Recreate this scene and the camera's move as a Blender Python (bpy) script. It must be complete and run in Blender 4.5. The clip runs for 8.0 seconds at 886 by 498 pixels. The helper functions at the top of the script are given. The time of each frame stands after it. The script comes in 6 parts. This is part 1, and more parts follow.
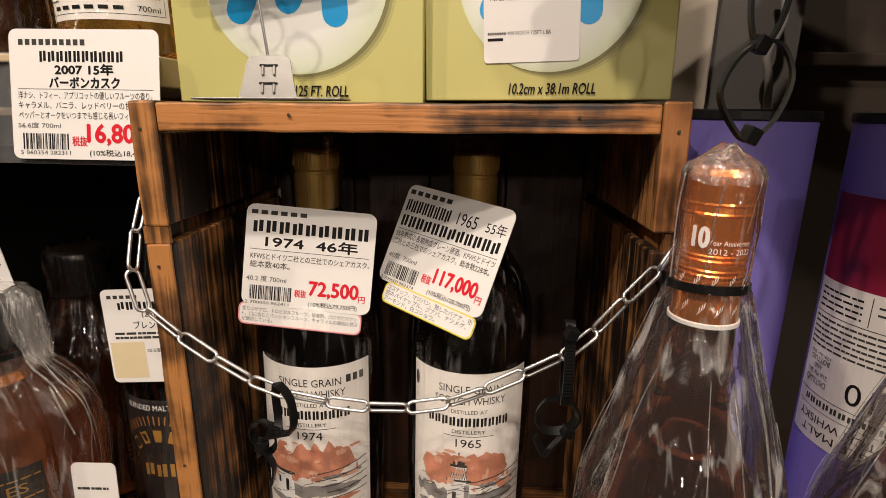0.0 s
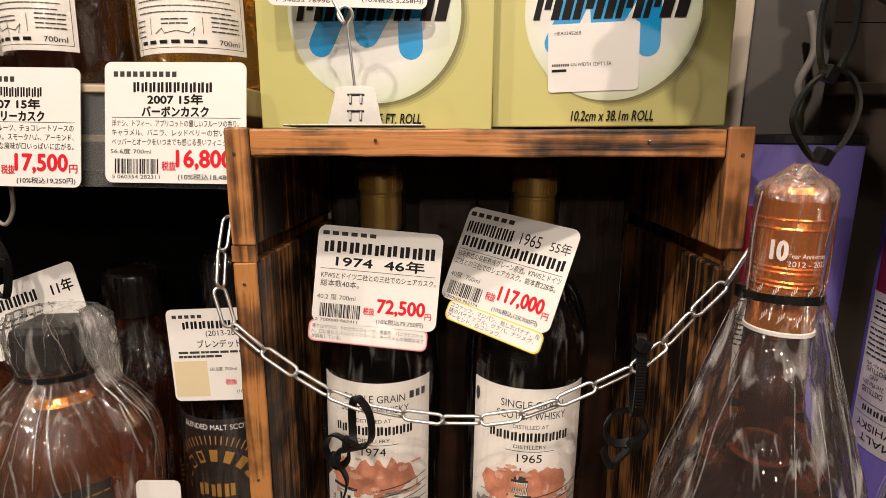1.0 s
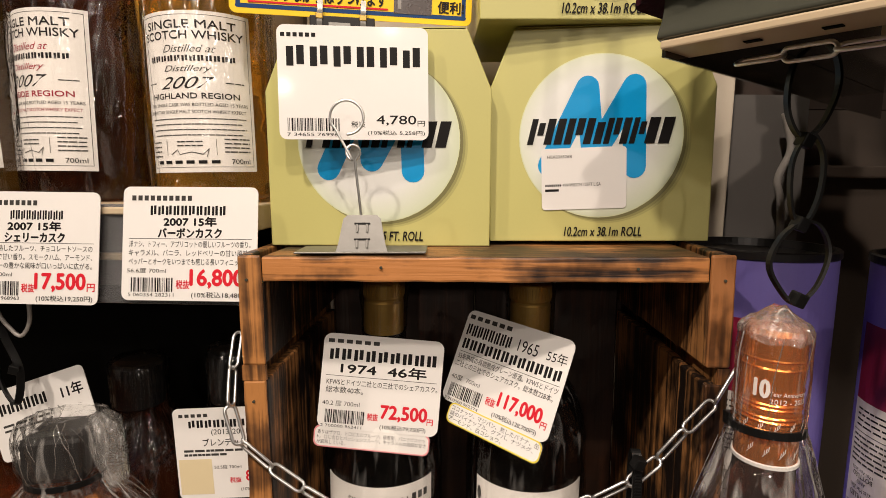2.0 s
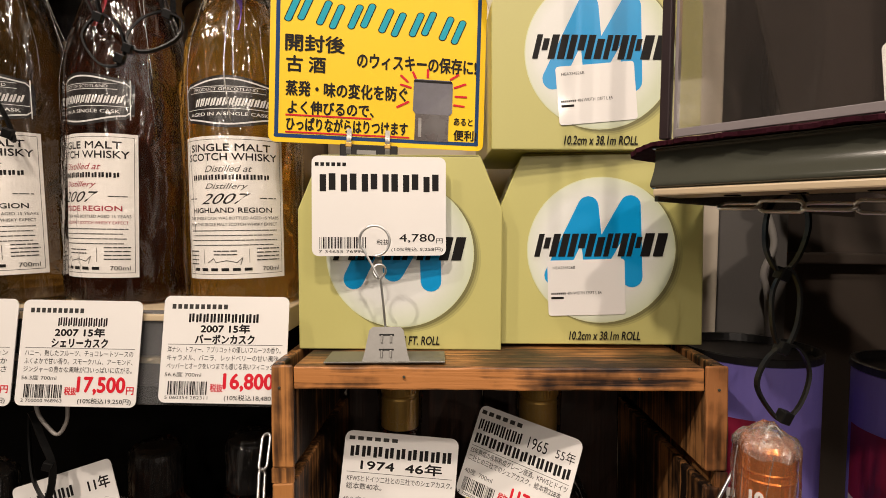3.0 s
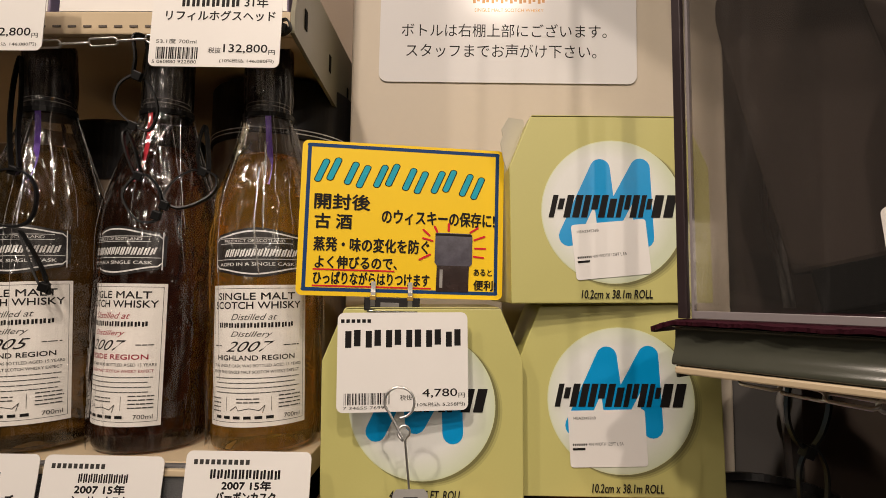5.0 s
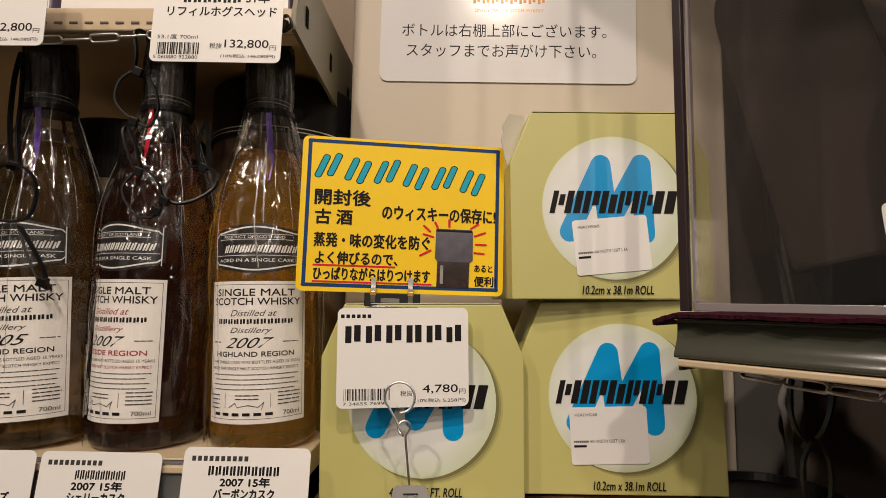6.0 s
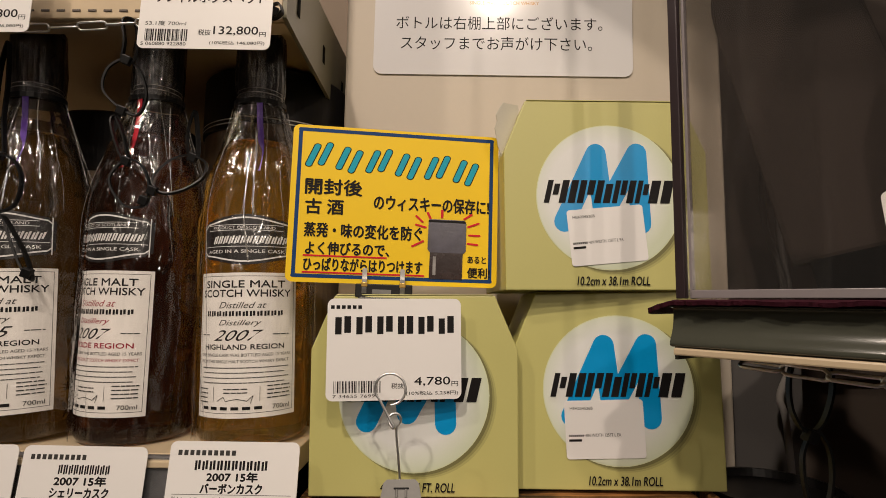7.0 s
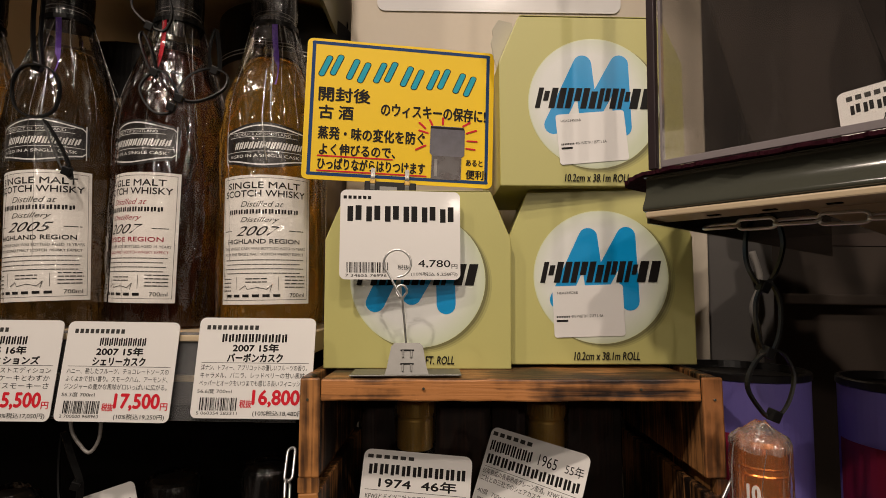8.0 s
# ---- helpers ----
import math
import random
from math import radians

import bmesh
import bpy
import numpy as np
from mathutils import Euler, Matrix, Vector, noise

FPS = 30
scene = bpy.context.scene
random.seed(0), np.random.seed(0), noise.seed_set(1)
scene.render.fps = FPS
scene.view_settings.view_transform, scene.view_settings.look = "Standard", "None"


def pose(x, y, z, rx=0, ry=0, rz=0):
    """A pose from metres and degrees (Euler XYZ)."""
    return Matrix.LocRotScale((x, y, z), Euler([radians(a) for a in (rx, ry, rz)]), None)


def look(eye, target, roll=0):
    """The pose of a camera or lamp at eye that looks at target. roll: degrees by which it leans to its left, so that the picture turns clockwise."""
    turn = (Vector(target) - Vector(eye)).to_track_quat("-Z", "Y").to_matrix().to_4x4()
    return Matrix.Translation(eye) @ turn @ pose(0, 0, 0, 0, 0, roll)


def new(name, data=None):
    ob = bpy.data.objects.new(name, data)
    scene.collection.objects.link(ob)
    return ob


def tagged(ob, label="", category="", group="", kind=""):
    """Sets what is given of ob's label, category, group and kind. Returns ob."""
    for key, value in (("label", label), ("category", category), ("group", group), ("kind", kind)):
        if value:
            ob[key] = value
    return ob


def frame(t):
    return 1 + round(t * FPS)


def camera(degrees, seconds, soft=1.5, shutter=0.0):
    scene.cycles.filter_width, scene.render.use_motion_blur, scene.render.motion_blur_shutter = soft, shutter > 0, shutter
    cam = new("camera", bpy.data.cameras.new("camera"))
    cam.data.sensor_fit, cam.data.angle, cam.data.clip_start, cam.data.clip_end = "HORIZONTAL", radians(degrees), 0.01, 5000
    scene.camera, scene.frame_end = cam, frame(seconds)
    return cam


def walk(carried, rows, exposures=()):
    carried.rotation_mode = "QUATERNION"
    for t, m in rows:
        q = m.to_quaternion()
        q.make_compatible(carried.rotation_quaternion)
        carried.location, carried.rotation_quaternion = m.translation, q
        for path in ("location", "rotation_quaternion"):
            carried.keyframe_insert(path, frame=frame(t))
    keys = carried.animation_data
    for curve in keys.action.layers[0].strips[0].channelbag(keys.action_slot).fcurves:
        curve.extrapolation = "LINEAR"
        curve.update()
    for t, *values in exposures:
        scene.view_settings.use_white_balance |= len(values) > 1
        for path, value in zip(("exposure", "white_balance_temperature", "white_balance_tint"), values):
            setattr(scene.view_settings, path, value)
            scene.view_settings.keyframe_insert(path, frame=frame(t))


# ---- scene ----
cam = camera(79.1, 8.0, soft=0.9)
PATH = [
    (0, (0.015, -0.02, 1.22), (-0.068, 1.917, 0.728), 1.2),
    (0.2, (0.012, -0.025, 1.207), (-0.095, 1.92, 0.754), 1.2),
    (0.5, (0.002, -0.033, 1.212), (-0.081, 1.917, 0.774), 1.1),
    (1, (-0.022, -0.036, 1.217), (-0.104, 1.924, 0.829), 1.0),
    (1.2, (-0.018, -0.032, 1.228), (-0.089, 1.931, 0.852), 0.9),
    (2.3, (-0.028, -0.046, 1.267), (-0.092, 1.943, 1.061), 0.7),
    (2.5, (-0.028, -0.046, 1.267), (-0.09, 1.945, 1.096), 0.8),
    (2.8, (-0.032, -0.055, 1.285), (-0.101, 1.939, 1.152), 0.9),
    (3, (-0.039, -0.069, 1.301), (-0.084, 1.929, 1.221), 0.8),
    (3.2, (-0.036, -0.087, 1.336), (-0.09, 1.911, 1.294), 0.9),
    (3.5, (-0.046, -0.093, 1.358), (-0.092, 1.906, 1.363), 0.7),
    (4, (-0.048, -0.088, 1.356), (-0.094, 1.91, 1.436), 0.7),
    (4.5, (-0.051, -0.081, 1.356), (-0.1, 1.914, 1.49), 0.7),
    (6, (-0.054, -0.078, 1.348), (-0.099, 1.913, 1.538), 0.8),
    (6.5, (-0.054, -0.072, 1.342), (-0.1, 1.917, 1.545), 0.8),
    (7, (-0.05, -0.071, 1.34), (-0.091, 1.918, 1.545), 0.8),
    (7.5, (-0.047, -0.08, 1.318), (-0.078, 1.91, 1.516), 0.8),
    (7.7, (-0.047, -0.094, 1.292), (-0.075, 1.897, 1.482), 0.9),
    (8, (-0.051, -0.102, 1.275), (-0.081, 1.891, 1.439), 0.8),
]
walk(cam, [(t, look(eye, target, roll)) for t, eye, target, roll in PATH],
     exposures=[(0.0, 0.12), (0.5, 0.30), (1.0, 0.28), (2.5, 0.06), (3.5, -0.04), (4.5, -0.25), (6.5, -0.45), (8.0, -0.55)])

# ---- light ----
world = bpy.data.worlds.new("world")
scene.world = world
world.use_nodes = True
world.node_tree.nodes["Background"].inputs[0].default_value = (0.9, 0.75, 0.6, 1)
world.node_tree.nodes["Background"].inputs[1].default_value = 0.02


def ceiling_lamp(x, y, power, size, colour=(1.0, 0.84, 0.71), aim=(0.0, 0.3, 1.25), z=2.55, spread=100):
    data = bpy.data.lights.new("ceiling_lamp", "AREA")
    data.shape, data.size, data.energy, data.color, data.spread = "DISK", size, power, colour, radians(spread)
    ob = new("ceiling_lamp", data)
    ob.matrix_world = look((x, y, z), aim)


ceiling_lamp(-0.45, -0.75, 4.9, 0.07)
ceiling_lamp(0.10, -1.05, 3.3, 0.06)
ceiling_lamp(-1.0, -0.5, 2.5, 0.06)
ceiling_lamp(0.8, -1.5, 2.6, 0.06, aim=(0.1, 0.2, 1.1))
ceiling_lamp(-0.9, -3.0, 1.6, 0.10)
ceiling_lamp(0.5, -3.3, 1.6, 0.10)
ceiling_lamp(-0.3, -5.4, 4, 0.12)
ceiling_lamp(1.5, -4.8, 5, 0.12)


# ---- materials ----
def base_nodes(name):
    m = bpy.data.materials.new(name)
    m.use_nodes = True
    n, l = m.node_tree.nodes, m.node_tree.links
    return m, n, l, n["Principled BSDF"]


def surface(name, colour, rough=0.5, metal=0.0, vary=0.12, scale=60, fine=600, bump=0.05, spec=0.5, coat=0.0):
    """Noise at two scales in the colour, the gloss and the relief."""
    m, n, l, b = base_nodes(name)
    co = n.new("ShaderNodeTexCoord")
    big, small = n.new("ShaderNodeTexNoise"), n.new("ShaderNodeTexNoise")
    big.inputs["Scale"].default_value, small.inputs["Scale"].default_value = scale, fine
    big.inputs["Detail"].default_value = 4
    for t in (big, small):
        l.new(co.outputs["Object"], t.inputs["Vector"])
    mix = n.new("ShaderNodeMix")
    mix.data_type = "RGBA"
    mix.inputs[6].default_value = (*[c * (1 - vary) for c in colour], 1)
    mix.inputs[7].default_value = (*[min(1, c * (1 + vary)) for c in colour], 1)
    add = n.new("ShaderNodeMath")
    add.operation = "MULTIPLY_ADD"
    l.new(small.outputs[0], add.inputs[0])
    add.inputs[1].default_value = 0.35
    l.new(big.outputs[0], add.inputs[2])
    sub = n.new("ShaderNodeMath")
    sub.operation, sub.use_clamp = "SUBTRACT", True
    l.new(add.outputs[0], sub.inputs[0])
    sub.inputs[1].default_value = 0.17
    l.new(sub.outputs[0], mix.inputs[0])
    l.new(mix.outputs[2], b.inputs["Base Color"])
    ro = n.new("ShaderNodeMapRange")
    l.new(big.outputs[0], ro.inputs[0])
    ro.inputs[3].default_value, ro.inputs[4].default_value = max(0.02, rough * 0.8), min(1, rough * 1.2)
    l.new(ro.outputs[0], b.inputs["Roughness"])
    b.inputs["Metallic"].default_value = metal
    b.inputs["Specular IOR Level"].default_value = spec
    b.inputs["Coat Weight"].default_value = coat
    b.inputs["Coat Roughness"].default_value = 0.08
    if bump:
        bp = n.new("ShaderNodeBump")
        bp.inputs["Strength"].default_value, bp.inputs["Distance"].default_value = bump, 0.001
        l.new(add.outputs[0], bp.inputs["Height"])
        l.new(bp.outputs[0], b.inputs["Normal"])
    return m


def charred_wood(name, along, dark=(0.018, 0.008, 0.004), light=(0.30, 0.125, 0.035), low=0.42, high=0.72, rough=0.5, fine=135.0, burnt=1.25):
    """Scorched softwood: dark soft grain and worn orange ridges, drawn out along one axis."""
    m, n, l, b = base_nodes(name)
    co, mp = n.new("ShaderNodeTexCoord"), n.new("ShaderNodeMapping")
    s = [fine, fine, fine]
    s[along] = 5.0
    mp.inputs["Scale"].default_value = s
    info = n.new("ShaderNodeObjectInfo")
    off = n.new("ShaderNodeVectorMath")
    off.operation = "ADD"
    l.new(co.outputs["Object"], off.inputs[0])
    l.new(info.outputs["Random"], off.inputs[1])
    l.new(off.outputs[0], mp.inputs["Vector"])
    grain = n.new("ShaderNodeTexNoise")
    grain.inputs["Scale"].default_value, grain.inputs["Detail"].default_value, grain.inputs["Distortion"].default_value = 1.0, 7, 1.1
    l.new(mp.outputs[0], grain.inputs["Vector"])
    burn = n.new("ShaderNodeTexNoise")
    burn.inputs["Scale"].default_value, burn.inputs["Detail"].default_value = 22, 6
    l.new(off.outputs[0], burn.inputs["Vector"])
    add = n.new("ShaderNodeMath")
    add.operation = "MULTIPLY_ADD"
    l.new(burn.outputs[0], add.inputs[0])
    add.inputs[1].default_value = burnt
    l.new(grain.outputs[0], add.inputs[2])
    ramp = n.new("ShaderNodeValToRGB")
    e = ramp.color_ramp.elements
    e[0].position, e[0].color = low, (*dark, 1)
    e[1].position, e[1].color = high, (*light, 1)
    mid = e.new((low + high) / 2)
    mid.color = (*[0.6 * a + 0.32 * c for a, c in zip(dark, light)], 1)
    half = n.new("ShaderNodeMath")
    half.operation = "MULTIPLY"
    half.inputs[1].default_value = 0.52
    l.new(add.outputs[0], half.inputs[0])
    l.new(half.outputs[0], ramp.inputs[0])
    l.new(ramp.outputs[0], b.inputs["Base Color"])
    b.inputs["Roughness"].default_value = rough
    bp = n.new("ShaderNodeBump")
    bp.inputs["Strength"].default_value, bp.inputs["Distance"].default_value = 0.5, 0.0012
    l.new(grain.outputs[0], bp.inputs["Height"])
    l.new(bp.outputs[0], b.inputs["Normal"])
    return m


def clear(name, colour, ior=1.4, rough=0.02, weight=1.0):
    m, n, l, b = base_nodes(name)
    b.inputs["Base Color"].default_value = (*colour, 1)
    b.inputs["Transmission Weight"].default_value = weight
    b.inputs["IOR"].default_value, b.inputs["Roughness"].default_value = ior, rough
    co, t, bp = n.new("ShaderNodeTexCoord"), n.new("ShaderNodeTexNoise"), n.new("ShaderNodeBump")
    t.inputs["Scale"].default_value = 45
    bp.inputs["Strength"].default_value, bp.inputs["Distance"].default_value = 0.12, 0.002
    l.new(co.outputs["Object"], t.inputs["Vector"])
    l.new(t.outputs[0], bp.inputs["Height"])
    l.new(bp.outputs[0], b.inputs["Normal"])
    return m


def film(name, gloss=0.10, haze=0.03, tint=(0.97, 0.97, 0.96), crinkle=0.5, scale=70, sheen=0.9, veil=0.0, gloss_rough=0.13):
    """Thin clear plastic: mostly seen through, with gloss on its creases."""
    m, n, l, b = base_nodes(name)
    n.remove(b)
    out = n["Material Output"]
    tr, gl, df = n.new("ShaderNodeBsdfTransparent"), n.new("ShaderNodeBsdfGlossy"), n.new("ShaderNodeBsdfDiffuse")
    tr.inputs[0].default_value = (*tint, 1)
    gl.inputs["Roughness"].default_value = gloss_rough
    df.inputs[0].default_value = (0.8, 0.78, 0.75, 1)
    co, t, t2, bp = n.new("ShaderNodeTexCoord"), n.new("ShaderNodeTexNoise"), n.new("ShaderNodeTexNoise"), n.new("ShaderNodeBump")
    mp = n.new("ShaderNodeMapping")
    mp.inputs["Scale"].default_value = (1, 1, 0.35)
    l.new(co.outputs["Object"], mp.inputs[0])
    t.inputs["Scale"].default_value, t.inputs["Detail"].default_value, t.inputs["Distortion"].default_value = scale, 3, 1.2
    mp2 = n.new("ShaderNodeMapping")
    mp2.inputs["Scale"].default_value = (1, 1, 0.13)
    l.new(co.outputs["Object"], mp2.inputs[0])
    t2.inputs["Scale"].default_value, t2.inputs["Detail"].default_value, t2.inputs["Distortion"].default_value = 130, 3, 0.8
    l.new(mp.outputs[0], t.inputs["Vector"])
    l.new(mp2.outputs[0], t2.inputs["Vector"])
    bp.inputs["Strength"].default_value, bp.inputs["Distance"].default_value = crinkle, 0.004
    l.new(t.outputs[0], bp.inputs["Height"])
    l.new(bp.outputs[0], gl.inputs["Normal"])
    fr = n.new("ShaderNodeFresnel")
    fr.inputs[0].default_value = 1.45
    l.new(bp.outputs[0], fr.inputs["Normal"])
    k = n.new("ShaderNodeMath")
    k.operation, k.use_clamp = "MULTIPLY_ADD", True
    l.new(fr.outputs[0], k.inputs[0])
    k.inputs[1].default_value, k.inputs[2].default_value = sheen, gloss * 0.3
    # White diffuse streaks and an even veil paint highlights onto the film.
    hz = n.new("ShaderNodeMapRange")
    l.new(t2.outputs[0], hz.inputs[0])
    hz.inputs[1].default_value, hz.inputs[2].default_value = 0.58, 0.74
    hz.inputs[3].default_value, hz.inputs[4].default_value = haze * 0.2 + veil, haze * 12 + veil
    m1, m2 = n.new("ShaderNodeMixShader"), n.new("ShaderNodeMixShader")
    l.new(hz.outputs[0], m1.inputs[0])
    l.new(tr.outputs[0], m1.inputs[1])
    l.new(df.outputs[0], m1.inputs[2])
    l.new(k.outputs[0], m2.inputs[0])
    l.new(m1.outputs[0], m2.inputs[1])
    l.new(gl.outputs[0], m2.inputs[2])
    l.new(m2.outputs[0], out.inputs[0])
    return m


INK = surface("ink_black", (0.012, 0.011, 0.011), 0.45, vary=0.05, bump=0, spec=0.12)
GREY_INK = surface("ink_grey", (0.05, 0.048, 0.045), 0.5, vary=0.05, bump=0, spec=0.12)
RED_INK = surface("ink_red", (0.62, 0.02, 0.035), 0.4, vary=0.05, bump=0, spec=0.12)
DARK_RED = surface("ink_dark_red", (0.32, 0.03, 0.05), 0.4, vary=0.05, bump=0, spec=0.12)
NAVY = surface("ink_navy", (0.012, 0.05, 0.16), 0.35, vary=0.1, bump=0, spec=0.12)
TEAL = surface("ink_teal", (0.02, 0.36, 0.47), 0.35, vary=0.12, bump=0, spec=0.12)
GOLD_INK = surface("ink_gold", (0.50, 0.27, 0.06), 0.35, 0.4, vary=0.1, bump=0)
COPPER_INK = surface("ink_copper", (0.45, 0.22, 0.07), 0.4, 0.2, vary=0.1, bump=0)
WHITE_INK = surface("ink_white", (0.75, 0.74, 0.72), 0.45, vary=0.04, bump=0)
PINK = surface("ink_pink", (0.75, 0.28, 0.30), 0.4, vary=0.05, bump=0)
YELLOW_INK = surface("ink_yellow", (0.75, 0.62, 0.05), 0.4, vary=0.05, bump=0)
BLUE_INK = surface("ink_blue", (0.0, 0.30, 0.66), 0.32, vary=0.06, bump=0)
CARD = surface("laminated_card", (0.80, 0.785, 0.76), 0.32, vary=0.02, scale=25, bump=0.02, coat=0.1)
NOTICE = surface("laminated_notice", (0.76, 0.75, 0.75), 0.16, vary=0.02, scale=14, bump=0.10, coat=0.5)
LABEL = surface("label_paper", (0.785, 0.755, 0.715), 0.55, vary=0.04, scale=80, bump=0.03)
BLACK_LABEL = surface("black_label", (0.018, 0.016, 0.016), 0.35, vary=0.1)
YELLOW = surface("yellow_card", (0.86, 0.575, 0.012), 0.48, vary=0.03, scale=20, bump=0.03, spec=0.3)
GREEN_CARD = surface("green_carton", (0.50, 0.475, 0.17), 0.42, vary=0.05, scale=18, bump=0.04)
CARTON_IN = surface("carton_inside", (0.55, 0.52, 0.44), 0.8, vary=0.06)
DISC = surface("carton_disc", (0.74, 0.75, 0.72), 0.42, vary=0.04, scale=22, bump=0.03)
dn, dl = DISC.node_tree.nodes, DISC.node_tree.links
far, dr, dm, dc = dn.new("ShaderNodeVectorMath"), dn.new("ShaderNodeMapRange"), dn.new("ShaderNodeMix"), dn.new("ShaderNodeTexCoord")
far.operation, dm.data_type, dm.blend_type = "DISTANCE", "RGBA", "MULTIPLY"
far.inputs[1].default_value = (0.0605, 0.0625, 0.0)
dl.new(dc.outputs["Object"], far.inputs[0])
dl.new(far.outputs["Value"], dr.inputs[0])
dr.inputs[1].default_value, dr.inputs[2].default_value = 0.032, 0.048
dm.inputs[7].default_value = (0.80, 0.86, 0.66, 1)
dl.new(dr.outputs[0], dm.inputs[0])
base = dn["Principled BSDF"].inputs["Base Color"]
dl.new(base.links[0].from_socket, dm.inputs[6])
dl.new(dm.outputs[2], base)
DISC_RIM = surface("carton_disc_rim", (0.62, 0.66, 0.42), 0.3, vary=0.05, bump=0)
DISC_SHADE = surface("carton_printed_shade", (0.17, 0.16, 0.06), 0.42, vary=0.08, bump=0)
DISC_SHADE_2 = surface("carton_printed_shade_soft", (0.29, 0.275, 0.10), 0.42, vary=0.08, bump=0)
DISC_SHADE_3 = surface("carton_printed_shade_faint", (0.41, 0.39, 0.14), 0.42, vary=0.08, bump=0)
CREAM_WALL = surface("cream_wall_paint", (0.58, 0.51, 0.41), 0.55, vary=0.05, scale=9, fine=260, bump=0.10)
BLACK_VOID = surface("near_black", (0.004, 0.004, 0.004), 0.8, vary=0.2, spec=0.05)
BROWN_PANEL = surface("brown_back_panel", (0.24, 0.18, 0.125), 0.6, vary=0.15, scale=8)
# Two tones of one wall: its differing light is put into the colour.
DARK_BROWN = surface("dark_brown_wall", (0.11, 0.085, 0.073), 0.7, vary=0.2, scale=10, spec=0.08)
BROWN_DIM = surface("dim_brown_panel", (0.088, 0.067, 0.053), 0.6, vary=0.15, scale=10)
GREY_PANEL = surface("grey_panel", (0.125, 0.117, 0.11), 0.45, vary=0.08, scale=12)
SHELF_CREAM = surface("cream_enamel", (0.56, 0.45, 0.30), 0.32, vary=0.05, scale=20, bump=0.03)
SHELF_GREEN = surface("dark_green_enamel", (0.058, 0.060, 0.046), 0.15, vary=0.10, scale=40, bump=0.02, coat=0.6)
OLIVE_ENAMEL = surface("olive_enamel", (0.20, 0.185, 0.125), 0.30, vary=0.08, scale=30, bump=0.04)
LIP = surface("grey_lip", (0.13, 0.125, 0.125), 0.4, 0.3, vary=0.1, scale=20)
STEEL = surface("bright_steel", (0.76, 0.77, 0.77), 0.40, 1.0, vary=0.08, scale=200, bump=0.05)
GALV = surface("galvanised_sheet", (0.25, 0.245, 0.23), 0.42, 0.8, vary=0.15, scale=90, bump=0.08)
ZIP = surface("black_nylon", (0.007, 0.007, 0.007), 0.36, vary=0.1, bump=0.05, spec=0.22)
BLACK_CAP = surface("black_cap", (0.012, 0.011, 0.011), 0.42, vary=0.15, spec=0.3)
GOLD_CAP = surface("gold_cap", (0.52, 0.33, 0.09), 0.34, 0.75, vary=0.12, scale=120)
COPPER_CAP = surface("copper_foil", (0.94, 0.31, 0.07), 0.20, 0.82, vary=0.15, scale=70, fine=350, bump=0.35)
PURPLE = surface("purple_tube", (0.25, 0.205, 0.66), 0.4, vary=0.08, scale=20)
LID = surface("black_lid", (0.014, 0.013, 0.014), 0.35, vary=0.1)
MAROON = surface("maroon_band", (0.25, 0.012, 0.045), 0.4, vary=0.08)
FELT = surface("burgundy_felt", (0.034, 0.006, 0.012), 0.95, vary=0.3, scale=300, fine=1500, bump=0.6, spec=0.1)
CABLE = surface("grey_cable", (0.32, 0.30, 0.28), 0.45, vary=0.05)
RIBBON_P = surface("purple_ribbon", (0.10, 0.035, 0.30), 0.4, vary=0.1)
RIBBON_R = surface("red_ribbon", (0.45, 0.015, 0.03), 0.4, vary=0.1)
FLOOR = surface("floor_vinyl", (0.20, 0.16, 0.12), 0.5, vary=0.1, scale=6)
CEIL = surface("ceiling_board", (0.55, 0.52, 0.48), 0.8, vary=0.04, scale=5)
ROOM = surface("room_wall", (0.22, 0.18, 0.14), 0.7, vary=0.12, scale=3)
ORANGE_WASH = surface("orange_wash", (0.56, 0.24, 0.15), 0.55, vary=0.55, scale=70)
PALE_WASH = surface("pale_orange_wash", (0.66, 0.38, 0.27), 0.55, vary=0.3, scale=90)
GREY_WASH = surface("grey_wash", (0.24, 0.23, 0.225), 0.55, vary=0.6, scale=130)
PALE_YELLOW = surface("pale_yellow_patch", (0.70, 0.60, 0.38), 0.4, vary=0.03, bump=0)
RAIL = clear("clear_rail", (0.86, 0.87, 0.88), 1.3, 0.06, 0.93)
KNOT = film("gathered_cellophane", gloss=0.4, haze=0.05, crinkle=1.0, scale=160, veil=0.10)
# The veil paints the room's hazy reflection onto the pane as pale colour.
ACRYLIC = film("acrylic_pane", gloss=0.02, haze=0.0006, tint=(0.95, 0.94, 0.93), crinkle=0.02, scale=8, sheen=0.45, veil=0.006)
ACRYLIC_EDGE = surface("acrylic_edge", (0.24, 0.215, 0.22), 0.2, vary=0.1)
DARK_EDGE = surface("dark_edge_strip", (0.030, 0.020, 0.022), 0.35, vary=0.1)
BAG = film("cellophane", gloss=0.14, haze=0.006, crinkle=0.8, gloss_rough=0.09)
LOOSE_BAG = film("loose_cellophane", gloss=0.18, haze=0.030, crinkle=0.7, scale=60, veil=0.015, sheen=0.75, gloss_rough=0.07)
# The strong veil whitens the fold strips, painting their highlights.
CREASE = film("cellophane_crease", gloss=0.9, haze=0.05, crinkle=0.8, scale=120, veil=0.16, sheen=0.9, gloss_rough=0.10)
WRAP = film("shrink_wrap", gloss=0.08, haze=0.010, crinkle=0.35)
GOLD_WHISKY = clear("golden_whisky", (1.0, 0.62, 0.12), 1.36, 0.02, 0.94)
EMPTY_GLASS = clear("clear_bottle_neck", (0.86, 0.85, 0.82), 1.12, 0.02, 1.0)
